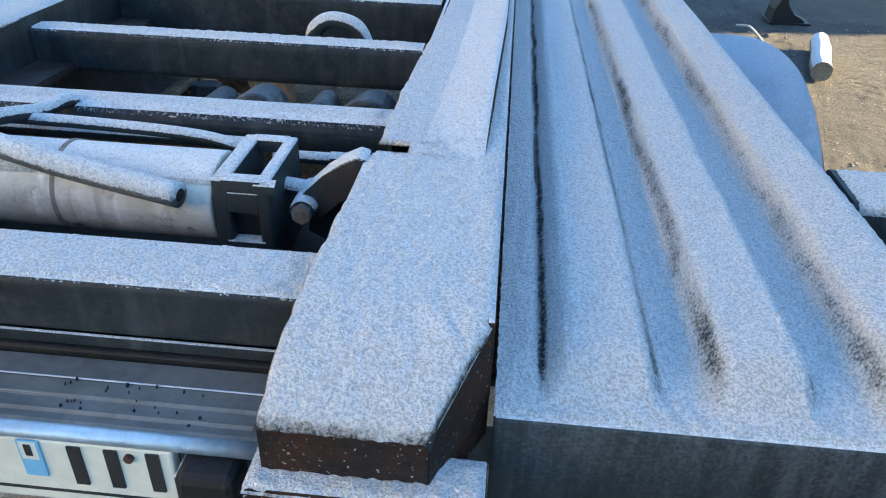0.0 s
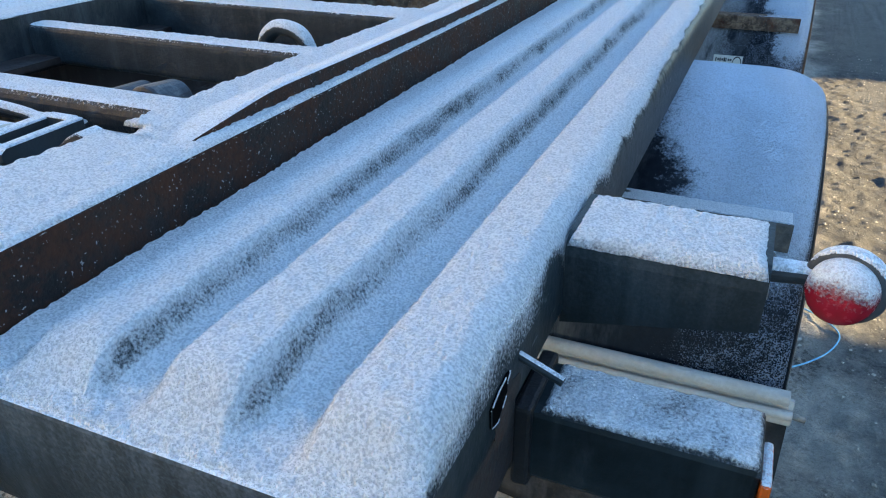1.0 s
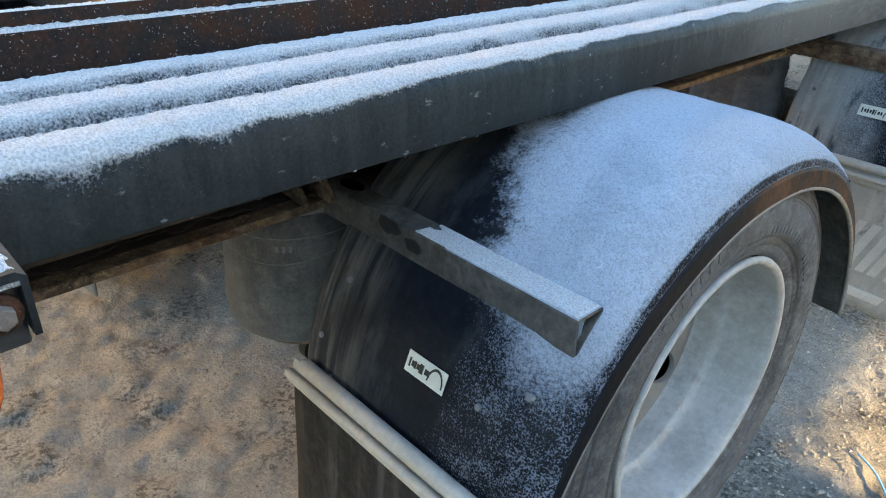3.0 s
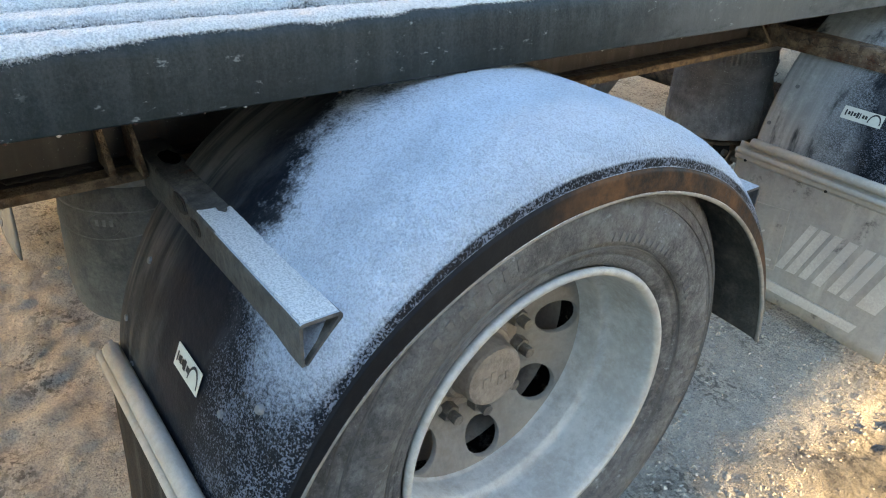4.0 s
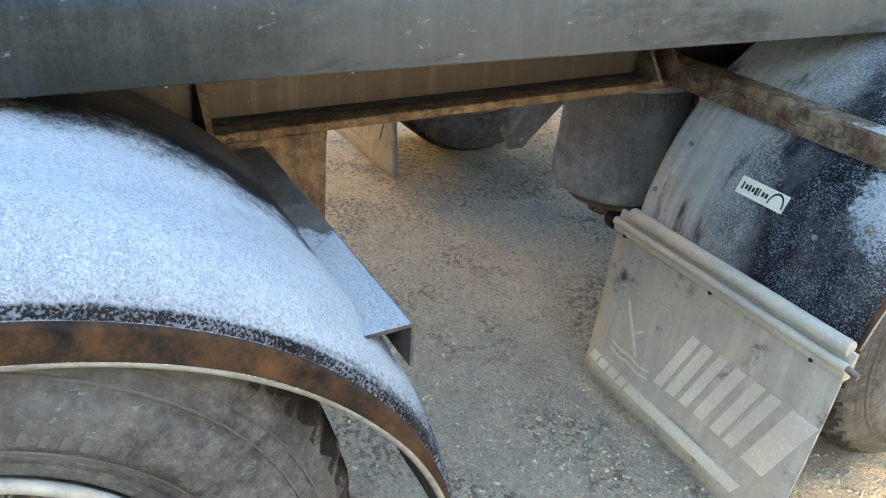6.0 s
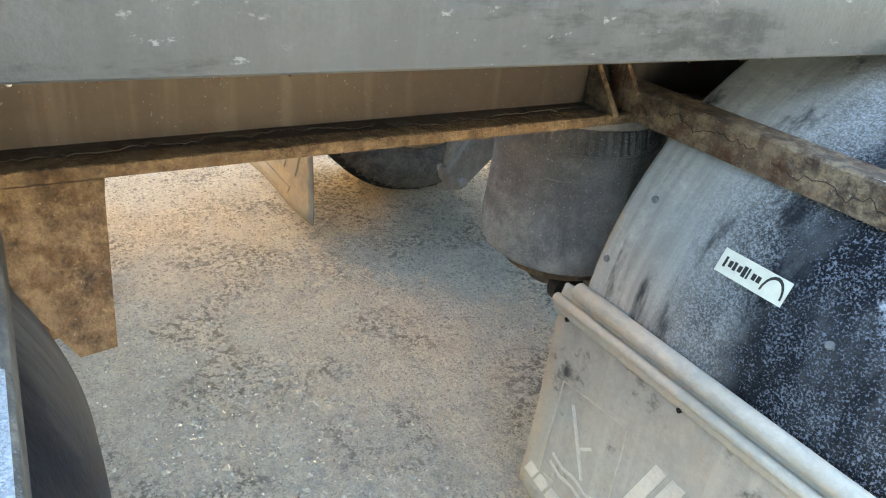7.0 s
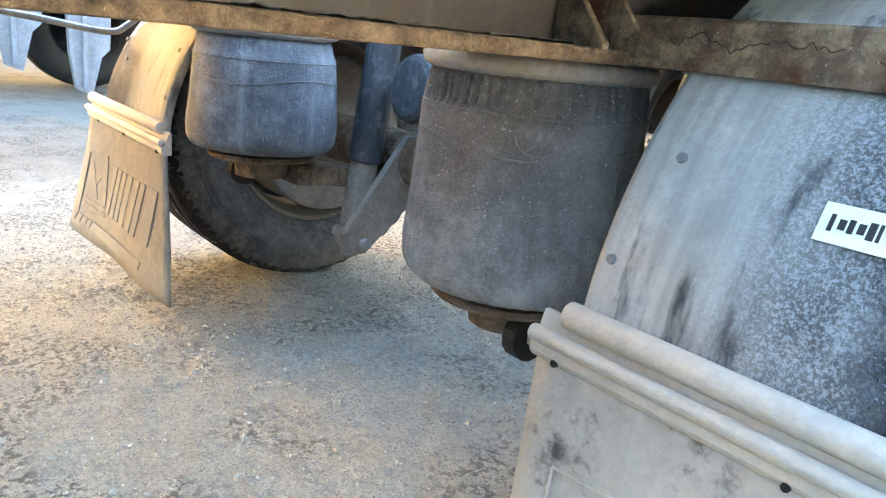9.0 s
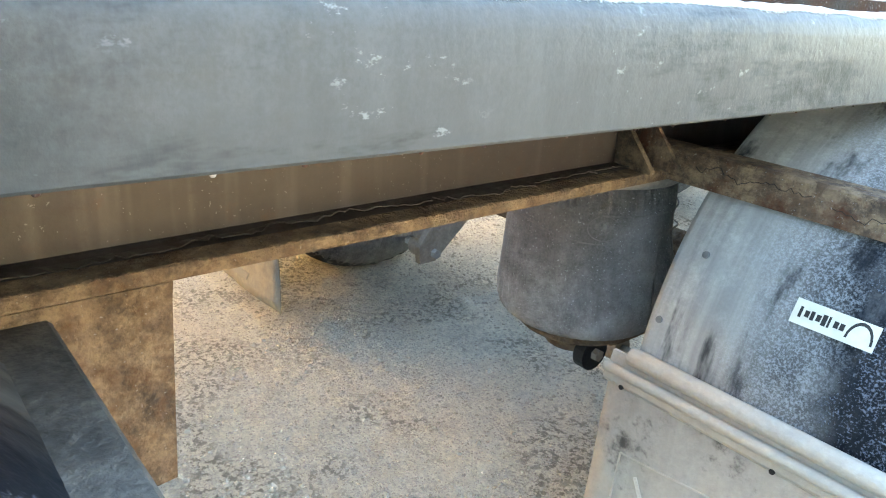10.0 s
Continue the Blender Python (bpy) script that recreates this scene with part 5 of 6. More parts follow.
            for e in range(2):
                bm.faces.new((a[e], a[e + 1], b[e + 1], b[e]))
        part("moulded_badge", bm, M_SEAM, bag, "raised oval badge")
        for u in (-0.008, 0.004, 0.016):
            bm = bmesh.new()
            bm.faces.new([bm.verts.new(on_bag(u + du, 0.634 + dz, 0.0012)) for du, dz in ((-0.003, -0.006), (0.003, -0.006), (0.003, 0.006), (-0.003, 0.006))])
            part("badge_bar", bm, M_SEAM, bag, thick=0.001)
        if near:
            coil = [(0.598 + 0.009 * math.cos(q * 0.9), 3.60 + 0.009 * math.sin(q * 0.9), 0.635 + 0.0011 * q) for q in range(64)]
            part("brass_coil", sweep(bmesh.new(), coil, 0.003, 8), M_BRASS, trailer, "small coiled brass fitting", smooth=True)
        # trailing arm from the hanger under the axle to the spring
        arm = [(bx * 1.05, y0 + 0.575, 0.49), (bx * 1.05, y0 + 0.2, 0.40), (bx * 1.05, y0, 0.375), (bx, y0 - 0.2, 0.348 + lift), (bx, yb + 0.07, 0.352 + lift)]
        bm = bmesh.new()
        pts = curve_pts(arm, 5)
        prev = None
        for p in pts:
            ring = [bm.verts.new(p + Vector((dx, 0, dz))) for dx, dz in ((-0.04, -0.022), (0.04, -0.022), (0.04, 0.022), (-0.04, 0.022))]
            if prev:
                for i in range(4):
                    bm.faces.new((prev[i], prev[(i + 1) % 4], ring[(i + 1) % 4], ring[i]))
            else:
                bm.faces.new(ring[::-1])
            prev = ring
        bm.faces.new(prev)
        part("trailing_arm", bm, M_UNDER, trailer, "muddy trailing arm")
        o = [(yb - 0.015 + 0.036 * math.cos(q * math.pi / 8), 0.352 + lift + 0.034 * math.sin(q * math.pi / 8)) for q in range(16)]
        a, b = sorted((bx + s * 0.045, bx + s * 0.068))
        lug = part("arm_lug", prismm(o, "x", a, b), M_BLACK, bag, "black rounded lug")
        part("lug_bolt", rodm((b, yb - 0.015, 0.352 + lift), (b + 0.012, yb - 0.015, 0.352 + lift), 0.012, seg=6), M_HUB, lug)
        # damper
        dx = s * 0.345
        lo, hi = Vector((dx, y0 - 0.145, 0.250)), Vector((dx, y0 - 0.085, 0.76))
        mid = lo.lerp(hi, 0.36)
        dam = part("damper", rodm(mid, hi, 0.040, seg=28, bevel=0.003), M_DAMPER, trailer, "dusty dark damper tube")
        part("damper_body", rodm(lo + (hi - lo) * 0.06, mid + (hi - lo) * 0.02, 0.033, seg=28, bevel=0.004), M_HUB, dam)
        part("damper_eye", rodm(lo + Vector((-0.035, 0, 0)), lo + Vector((0.035, 0, 0)), 0.030, seg=24, bevel=0.005), M_HUB, dam)
        part("damper_bolt", rodm(lo + Vector((-0.07, 0, 0)), lo + Vector((0.07, 0, 0)), 0.014, seg=6), M_PLATE, dam)
        o = [(y0 - 0.195, 0.225), (y0 - 0.14, 0.225), (y0 + 0.03, 0.38), (y0 + 0.04, 0.50), (y0 - 0.04, 0.50), (y0 - 0.20, 0.275)]
        a, b = sorted((dx - s * 0.035, dx - s * 0.055))
        part("axle_bracket", prismm(o, "x", a, b), M_HUB, dam)


for side in (1, -1):
    build_chassis(side)
for k in range(3):
    axle = part("axle", rodm((-0.80, AX1 + STEP * k, 0.440), (0.80, AX1 + STEP * k, 0.440), 0.064, seg=32), M_UNDER, trailer, "muddy round axle tube")
    for s in (-1, 1):
        part("brake_chamber", rodm((s * 0.20, AX1 + STEP * k + 0.05, 0.60), (s * 0.20, AX1 + STEP * k - 0.12, 0.62), 0.075, seg=28, bevel=0.015), M_DAMPER, axle, "round brake chamber")
        part("brake_drum", rodm((s * 0.70, AX1 + STEP * k, 0.440), (s * 0.885, AX1 + STEP * k, 0.440), 0.218, seg=56, bevel=0.012), M_HUB, axle)
for y in (1.30, 2.75, 4.55, 6.3):
    part("chassis_cross_member", boxm(-0.494, 0.494, y - 0.04, y + 0.04, 0.80, 0.93 - float(sink(y)), bevel=0.006), M_UNDER, trailer, "muddy chassis cross member")


# ---- wheels ----
RW = 0.440
DISC_X, HOLE_R, HOLE_C, HOLE_TURN = 0.943, 0.0375, 0.1850, 0.175


def build_wheel(s, yc):
    """A deep-dished steel wheel on a wide tyre; x runs outwards."""
    c = (0, yc, RW)

    def out(prof):
        return [(s * x, r) for x, r in prof]
    disc = [(1.138, 0.264), (1.145, 0.261), (1.144, 0.253), (1.136, 0.249), (1.120, 0.2465), (1.062, 0.2450), (1.048, 0.2436), (1.041, 0.2400), (1.038, 0.2330), (1.032, 0.2300), (1.005, 0.2290), (0.996, 0.2280), (0.991, 0.2265), (0.988, 0.2245)]
    back = [(0.975, 0.2245), (0.985, 0.240), (1.0, 0.243), (1.02, 0.247), (1.10, 0.252), (1.128, 0.257)]
    bm = bmesh.new()
    lathe(bm, out(disc + back), c, 80, closed=True)
    # disc face with round hand holes
    seg, n = 80, 8
    ri, ro, hr, hc = 0.085, 0.2245, HOLE_R, HOLE_C
    edges, walls = [], []

    def loop(cy, cz, r, m):
        vs = [bm.verts.new((s * DISC_X, yc + cy + r * math.cos(2 * math.pi * i / m), RW + cz + r * math.sin(2 * math.pi * i / m))) for i in range(m)]
        edges.extend(bm.edges.new((vs[i], vs[(i + 1) % m])) for i in range(m))
        return vs
    loop(0, 0, ro, seg)
    loop(0, 0, ri, 40)
    for h in range(n):
        a = 2 * math.pi * (h + HOLE_TURN) / n
        walls.append(loop(hc * math.cos(a), hc * math.sin(a), hr, 22))
    bmesh.ops.triangle_fill(bm, use_beauty=True, use_dissolve=False, edges=edges, normal=(s, 0, 0))
    for vs in walls:
        back_ring = [bm.verts.new(v.co - Vector((s * 0.012, 0, 0))) for v in vs]
        for i in range(len(vs)):
            j = (i + 1) % len(vs)
            bm.faces.new((vs[i], vs[j], back_ring[j], back_ring[i]))
    # the disc is dished: it rises outwards to the barrel
    for v in bm.verts:
        if abs(v.co.x) < DISC_X + 0.0001:
            v.co.x += s * 0.045 * min(1.0, max(0.0, (math.hypot(v.co.y - yc, v.co.z - RW) - 0.13) / 0.0945))
    wheel = part("wheel", bm, [M_RIM, M_DISC], trailer, "dusty off-white deep-dished steel wheel", smooth=False)
    for p in wheel.data.polygons:
        p.use_smooth = len(p.vertices) == 4
        if abs(p.center[0]) < 0.9885:
            p.material_index = 1
    prof = [(1.130, 0.2620), (1.139, 0.269), (1.146, 0.285), (1.1435, 0.2865), (1.146, 0.288), (1.1490, 0.2975), (1.1475, 0.2985), (1.1475, 0.3015), (1.1505, 0.3030), (1.154, 0.315), (1.156, 0.345), (1.1535, 0.3640), (1.1515, 0.3650), (1.1515, 0.3680), (1.152, 0.372), (1.1485, 0.3735), (1.1485, 0.377), (1.142, 0.398), (1.133, 0.413),
            (1.122, 0.425), (1.110, 0.4335), (1.098, 0.438)]
    tread = [(1.076, 0.4390), (1.074, 0.429), (1.066, 0.429), (1.064, 0.4395), (1.02, 0.440), (1.018, 0.429), (1.008, 0.429), (1.006, 0.440), (0.945, 0.440), (0.943, 0.429), (0.933, 0.429),
             (0.931, 0.440), (0.87, 0.440), (0.868, 0.429), (0.858, 0.429), (0.856, 0.4395), (0.81, 0.439)]
    inner = [(2 * 0.951 - x, r) for x, r in reversed(prof)]
    bm = bmesh.new()
    lathe(bm, out(prof + tread + inner), c, 192)
    # worn, notched shoulders
    for v in bm.verts:
        r = math.hypot(v.co.y - yc, v.co.z - RW)
        if r > 0.42 and (abs(v.co.x) > 1.095 or abs(v.co.x) < 0.807):
            a = math.atan2(v.co.z - RW, v.co.y - yc)
            k = 1 - (0.022 if (int((a + math.pi) / (2 * math.pi) * 96 + 0.01) % 2) else 0.0) - 0.010 * abs(noise.noise((a * 14, v.co.x * 20, 2)))
            v.co.y, v.co.z = yc + (v.co.y - yc) * k, RW + (v.co.z - RW) * k
    tyre = part("tyre", bm, [M_TYRE, M_TREAD], wheel, "wide dusty black trailer tyre", smooth=True)
    for p in tyre.data.polygons:
        if math.hypot(p.center[1] - yc, p.center[2] - RW) > 0.417:
            p.material_index = 1
    # moulded sidewall marks as plain bars, on the wheels that pass close by
    marks = ((62, 0.318, 10, 0.011, 0.013), (118, 0.34, 7, 0.016, 0.02), (352, 0.352, 6, 0.020, 0.024), (30, 0.318, 5, 0.012, 0.012), (165, 0.335, 8, 0.014, 0.018), (250, 0.34, 8, 0.016, 0.02))
    for a_mid, r, n, w, hgt in marks if s > 0 and yc < 4 else ():
        x = s * (float(np.interp(r, [0.288, 0.315, 0.345, 0.372], [1.146, 1.154, 1.156, 1.152])) - 0.0004)
        for i in range(n):
            a = radians(a_mid) - (i - n / 2) * (w * 1.5) / r
            m = Matrix.Translation((x, yc + r * math.cos(a), RW + r * math.sin(a))) @ Matrix.Rotation(a, 4, "X") @ Matrix.Diagonal((0.0034, hgt, w * 0.6, 1))
            bm = bmesh.new()
            bmesh.ops.create_cube(bm, size=1.0, matrix=m)
            part("sidewall_mark", bm, M_MARK, tyre)
    for r, x in ((0.2965, 1.1495), (0.3010, 1.151), (0.3745, 1.1520), (0.392, 1.1460)):
        part("sidewall_ring", lathe(bmesh.new(), out([(x - 0.003, r - 0.0012), (x + 0.0012, r), (x - 0.003, r + 0.0012)]), c, 120), M_MARK, tyre, "thin moulded ring", smooth=True)
    part("inner_barrel", lathe(bmesh.new(), out([(0.790, 0.262), (0.770, 0.266), (0.762, 0.262), (0.764, 0.254), (0.775, 0.250), (0.800, 0.246), (0.806, 0.238), (0.90, 0.234), (0.932, 0.233)]), c, 72), M_HUB, wheel, "brown dusty inner rim barrel", smooth=True)
    part("drum_edge", lathe(bmesh.new(), out([(0.86, 0.130), (0.895, 0.132), (0.897, 0.190), (0.893, 0.196), (0.86, 0.198)]), c, 64), M_HUB, wheel, "dusty brake drum edge")
    hub = part("hub_cap", lathe(bmesh.new(), out([(0.90, 0.116), (0.938, 0.114), (0.946, 0.110), (0.949, 0.094), (0.953, 0.082), (0.966, 0.076), (0.974, 0.070), (0.976, 0.063), (0.982, 0.060), (1.012, 0.0575), (1.018, 0.055), (1.0205, 0.048), (1.021, 0.0)]), c, 48), M_HUB, wheel, "brown dusty hub cap", smooth=False)
    bm = bmesh.new()
    for i in range(4):
        bmesh.ops.create_cube(bm, size=1.0, matrix=Matrix.Translation((s * 1.021, yc + (i - 1.5) * 0.016, RW + 0.008 * math.sin(i * 2.0))) @ Matrix.Diagonal((0.003, 0.010, 0.018, 1)))
    part("hub_emboss", bm, M_HUB, hub)
    for i in range(10):
        a = 2 * math.pi * i / 10 - 0.14
        y, z = yc + 0.108 * math.cos(a), RW + 0.108 * math.sin(a)
        nut = part("wheel_nut", rodm((s * 0.940, y, z), (s * 0.968, y, z), 0.0190, 0.0165, seg=6), M_NUT, wheel)
        part("stud", rodm((s * 0.96, y, z), (s * 0.988, y, z), 0.0105, seg=14, bevel=0.001), M_NUT, nut)
        part("washer", rodm((s * 0.940, y, z), (s * 0.9465, y, z), 0.0225, seg=18), M_NUT, nut)
    return wheel


for k in range(3):
    for side in (1, -1):
        build_wheel(side, AX1 + STEP * k)


# ---- mudguards, their arms and flaps ----
GZ, GR, GH = 0.400, 0.530, 0.966


def build_guard(s, yc, slip=0.0):
    gy = yc + 0.033
    fine = s > 0 and yc < 5
    th = np.radians(np.linspace(-2, 176, 420 if fine else 56))
    depth = 0.014 + 0.084 * np.maximum(0.0, np.sin(th)) ** 0.9
    # across: (x, share of the depth, drop of the inner rim)
    xin = 0.622 if yc < 2.5 else 0.640
    row = [(xin, 0.0, 0.020), (xin + 0.002, 0.0, 0.004), (xin + 0.010, 0.0, 0.0), (0.80, 0.0, 0.0), (1.030, 0.0, 0.0)]
    row += [(1.030 + 0.130 * math.sin(radians(90 * q / 8)), 0.62 * (1 - math.cos(radians(90 * q / 8))), 0.0) for q in range(1, 9)]
    row += [(1.164, 0.66, 0.0), (1.166, 0.82, 0.0), (1.168, 0.97, 0.0), (1.164, 1.0, 0.0)]
    row = np.array(row)
    run = np.concatenate(([0.0], np.cumsum(np.hypot(np.diff(row[:, 0]), 0.09 * np.diff(row[:, 1])) + np.abs(np.diff(row[:, 2])))))
    at = np.unique(np.concatenate((run, np.arange(0, run[-1], 0.004 if fine else 0.03))))
    at = at[np.concatenate(([True], np.diff(at) > 0.0009))]
    rx, rd, rr = (np.interp(at, run, row[:, q]) for q in range(3))
    gx, gth = np.meshgrid(rx, th, indexing="ij")
    rad = GR - rr[:, None] - rd[:, None] * depth[None, :]
    if fine:
        crust = np.clip((gx - 0.70) / 0.12, 0, 1) * np.clip(np.sin(gth) - 0.45, 0, 0.4) / 0.4 * np.clip((1.155 - gx) / 0.05, 0, 1)
        rad = rad + crust * (0.0012 + 0.4 * rime_relief(gx, gth * GR)) + (np.clip(1 - np.abs(gx - 0.93) / 0.12, 0, 1) * np.clip((gth - 2.3) / 0.3, 0, 1) * 0.55 * rime_relief(gx, gth * GR) if yc > 2.5 else 0) + 0.003 * lumps(gx, gth * GR, 0.16, 4) + 0.0015 * lumps(gx, gth * GR * 0.3, 0.05, 3)
    px, py, pz = s * gx, gy + rad * np.cos(gth), GZ + GH * rad * np.sin(gth)
    if s < 0:
        px, py, pz = px[::-1], py[::-1], pz[::-1]
    lip = (rx[:-1] + rx[1:] > 2 * 1.1600).astype(int)
    slots = np.repeat((lip if s > 0 else lip[::-1])[:, None], len(th) - 1, axis=1)
    guard = sheet("mudguard", px[:, ::-1], py[:, ::-1], pz[:, ::-1], [M_GUARD_REAR if yc < 2.5 and s > 0 else M_GUARD, M_SKIRT, M_INSIDE], trailer, "black plastic mudguard dusted with frost", thick=0.005, slots=slots, under=2)

    edge = [(s * 1.1645, gy + r * math.cos(a), GZ + GH * r * math.sin(a)) for a, r in zip(th[::6 if fine else 1].tolist(), (GR - depth)[::6 if fine else 1].tolist())]
    part("guard_lip", sweep(bmesh.new(), edge, 0.0042, 8), M_LIP, guard, "pale dusty lower edge", smooth=True)

    def on(th, x, lift=0.0):
        r = GR + lift
        return Vector((s * x, gy + r * math.cos(th), GZ + GH * r * math.sin(th)))
    if s > 0:
        # sticker with bars and an arch, lying on the rear curve
        th0, th1 = radians(153.2 + slip), radians(157.0 + slip)
        bm = bmesh.new()
        vs = [[bm.verts.new(on(th0 + (th1 - th0) * j / 3, x, 0.0025)) for x in ((0.838, 0.945) if yc > 2.5 else (0.870, 0.955))] for j in range(4)]
        for a, b in zip(vs, vs[1:]):
            bm.faces.new((a[0], a[1], b[1], b[0]))
        sticker = part("sticker", bm, M_WHITE, guard, "white label with black print", thick=0.0012)
        bm = bmesh.new()
        tm, dth = (th0 + th1) / 2, (th1 - th0)
        for i, (w, h) in enumerate(((0.004, 1.0), (0.006, 0.6), (0.005, 0.8), (0.006, 0.6), (0.006, 1.0), (0.003, 1.0), (0.006, 0.6), (0.006, 0.6))):
            x = 0.846 + i * 0.0076 if yc > 2.5 else 0.876 + i * 0.0058
            q = [on(tm + sg * dth * 0.22 * h, x + (w if e else 0), 0.0042) for e, sg in ((0, -1), (1, -1), (1, 1), (0, 1))]
            bm.faces.new([bm.verts.new(v) for v in q])
        for i in range(10):
            def arc(u, rr):
                return on(tm + dth * 0.30 - rr * math.sin(u) * dth * 0.75, (0.925 if yc > 2.5 else 0.935) - rr * 0.017 * math.cos(u), 0.0042)
            u0, u1 = math.pi * i / 10, math.pi * (i + 1) / 10
            bm.faces.new([bm.verts.new(v) for v in (arc(u0, 1.0), arc(u1, 1.0), arc(u1, 0.82), arc(u0, 0.82))])
        part("sticker_print", bm, M_INK, sticker)
    for x, deg in ((0.69, 152), (0.72, 139), (0.66, 165), (1.02, 158), (0.70, 172), (1.09, 152)):
        p, q = on(radians(deg), x, -0.004), on(radians(deg), x, 0.0026)
        part("rivet", rodm(p, q, 0.0068, 0.0050, seg=14), M_RIVET, guard)
    # folded steel arms
    for y, dy, z in ((gy - 0.416, -1, 0.760 if yc < 2.5 else 0.775), (gy + 0.464, 1, 0.707)):
        name = "mudguard_arm"
        ye, drop = y + dy * 0.008, 0.058 if yc < 2.5 else 0.053
        w = 0.054 if dy < 0 else 0.064
        o = [(ye - dy * w, z - 0.030), (ye - dy * w, z - 0.004), (ye - dy * (w - 0.004), z), (ye - dy * 0.004, z), (ye, z - 0.004), (ye, z - drop), (ye - dy * 0.004, z - drop), (ye - dy * 0.004, z - 0.005), (ye - dy * (w - 0.004), z - 0.005), (ye - dy * (w - 0.004), z - 0.030)]
        if dy < 0 and yc < 2.5:
            # hollow three-sided section with a slit along the lower edge
            o = [(ye - dy * e, z - f) for e, f in ((0.0125, drop), (w, 0.010), (w, 0.004), (w - 0.004, 0.0), (0.005, 0.0), (0.0015, 0.0015), (0.0, 0.005), (0.0, drop), (0.004, drop), (0.004, 0.005), (w - 0.006, 0.005), (w - 0.006, 0.0075), (0.0060, drop))]
        a, b = sorted((s * 0.507, s * (1.120 if dy < 0 else 1.112)))
        arm = part(name, prismm(o, "x", a, b), M_ARM_DARK if yc < 2.5 else M_ARM, trailer, "muddy folded steel arm with rust holes and frosted tip")
        if s > 0 and dy < 0 and yc < 2.5:
            lo, hi = sorted((ye - dy * 0.052, ye - dy * 0.002))
            frost_pad(0.79, 1.119, lo, hi, z + 0.0004, arm, edge=0.002, rough=0.3, ragged=True)
            ring = [(0.598 + 0.030 * math.cos(q * 0.35) * (1 + 0.3 * noise.noise((q * 0.7, 3, 1))), ye + 0.034 + 0.015 * math.sin(q * 0.35) * (1 + 0.3 * noise.noise((q * 0.7, 8, 1)))) for q in range(18)]
            # Black plate stands for the dark of the hole in the arm.
            part("rust_hole_black", prismm(ring, "z", z - 0.003, z + 0.0012), M_HOLLOW_BLACK, arm, "black plate for a ragged hole rusted in the arm")
        if s > 0 and dy < 0 and 2.5 < yc < 5:
            for w0, w1, zc in ((0.62, 0.80, -0.022), (0.83, 1.02, -0.030)):
                pts = [(w0 + (w1 - w0) * q / 30, ye + dy * 0.0004, z + zc + 0.010 * noise.noise((q * 0.25, w0 * 9, 1)) + 0.009 * noise.noise((q * 1.7, w0 * 9, 5))) for q in range(31)]
                part("mud_crack", sweep(bmesh.new(), pts, 0.0006, 5), M_STAIN, arm, "dark crack in the dried mud")
        if s > 0 and yc < 2.5 and dy < 0:
            # rust holes on the folded edge: rust scabs under black plates painted as depth
            for xc, w, zc, h in ((0.742, 0.022, -0.012, 0.011), (0.800, 0.015, -0.026, 0.009)):
                for grow, lift, mat, nm in ((1.3, 0.0010, M_STAIN, "rust_scab"), (1.0, 0.0020, M_BLACK, "rust_hole_black")):
                    bm = bmesh.new()
                    ring = [(xc + grow * w * math.cos(q * 0.35) * (1 + 0.35 * noise.noise((q * 0.9, xc * 30, grow))), z + zc + grow * h * math.sin(q * 0.35) * (1 + 0.35 * noise.noise((q * 0.8, xc * 30, 3 + grow)))) for q in range(18)]
                    near = [bm.verts.new((px, ye + dy * lift, min(pz, z - 0.001))) for px, pz in ring]
                    deep = [bm.verts.new((px, ye - dy * 0.002, min(pz, z - 0.001))) for px, pz in ring]
                    bm.faces.new(near)
                    for q in range(18):
                        bm.faces.new((near[q], near[(q + 1) % 18], deep[(q + 1) % 18], deep[q]))
                    part(nm, bm, mat, arm, "rust hole in the arm, its inside painted black")
        for x in ((0.735, 0.772) if yc < 2.5 and dy < 0 else ()):
            part("arm_bolt", rodm((s * x, y - dy * 0.001, z - 0.024), (s * x, y + dy * 0.007, z - 0.024), 0.010, seg=10), M_BROWN, arm, "rusty bolt")


def flap_rail(s, yf, x0, x1, flap):
    # clamp rail: a bead on a flat, and the mudguard's own bead above
    a, b = sorted((s * (x0 - 0.006), s * (x1 + 0.004)))
    o = [(yf - 0.013, 0.418), (yf - 0.015, 0.422), (yf - 0.015, 0.44), (yf - 0.004, 0.446), (yf + 0.002, 0.464), (yf + 0.008, 0.464), (yf + 0.008, 0.414), (yf - 0.009, 0.414)]
    rail = part("clamp_rail", prismm(o, "x", a, b), M_RAIL, flap, "dusty aluminium clamp rail")
    part("rail_bead", rodm((a, yf - 0.0135, 0.4415), (b, yf - 0.0135, 0.4415), 0.0092, seg=20, bevel=0.002), M_RAIL, rail, smooth=True)
    a, b = sorted((s * (x0 + 0.030), s * (x1 - 0.006)))
    part("guard_bead", rodm((a, yf - 0.002, 0.4705), (b, yf - 0.002, 0.4705), 0.0145, seg=24, bevel=0.002), M_RAIL, flap, smooth=True)
    part("rail_rod", rodm((s * (x1 + 0.004), yf - 0.014, 0.443), (s * (x1 + 0.026), yf - 0.014, 0.44), 0.006, seg=12), M_NUT, rail)
    for u in (0.03, 0.28, 0.51):
        part("rail_screw", rodm((s * (x0 + u), yf - 0.008, 0.418), (s * (x0 + u), yf - 0.016, 0.418), 0.0042, seg=8), M_BLACK, rail)


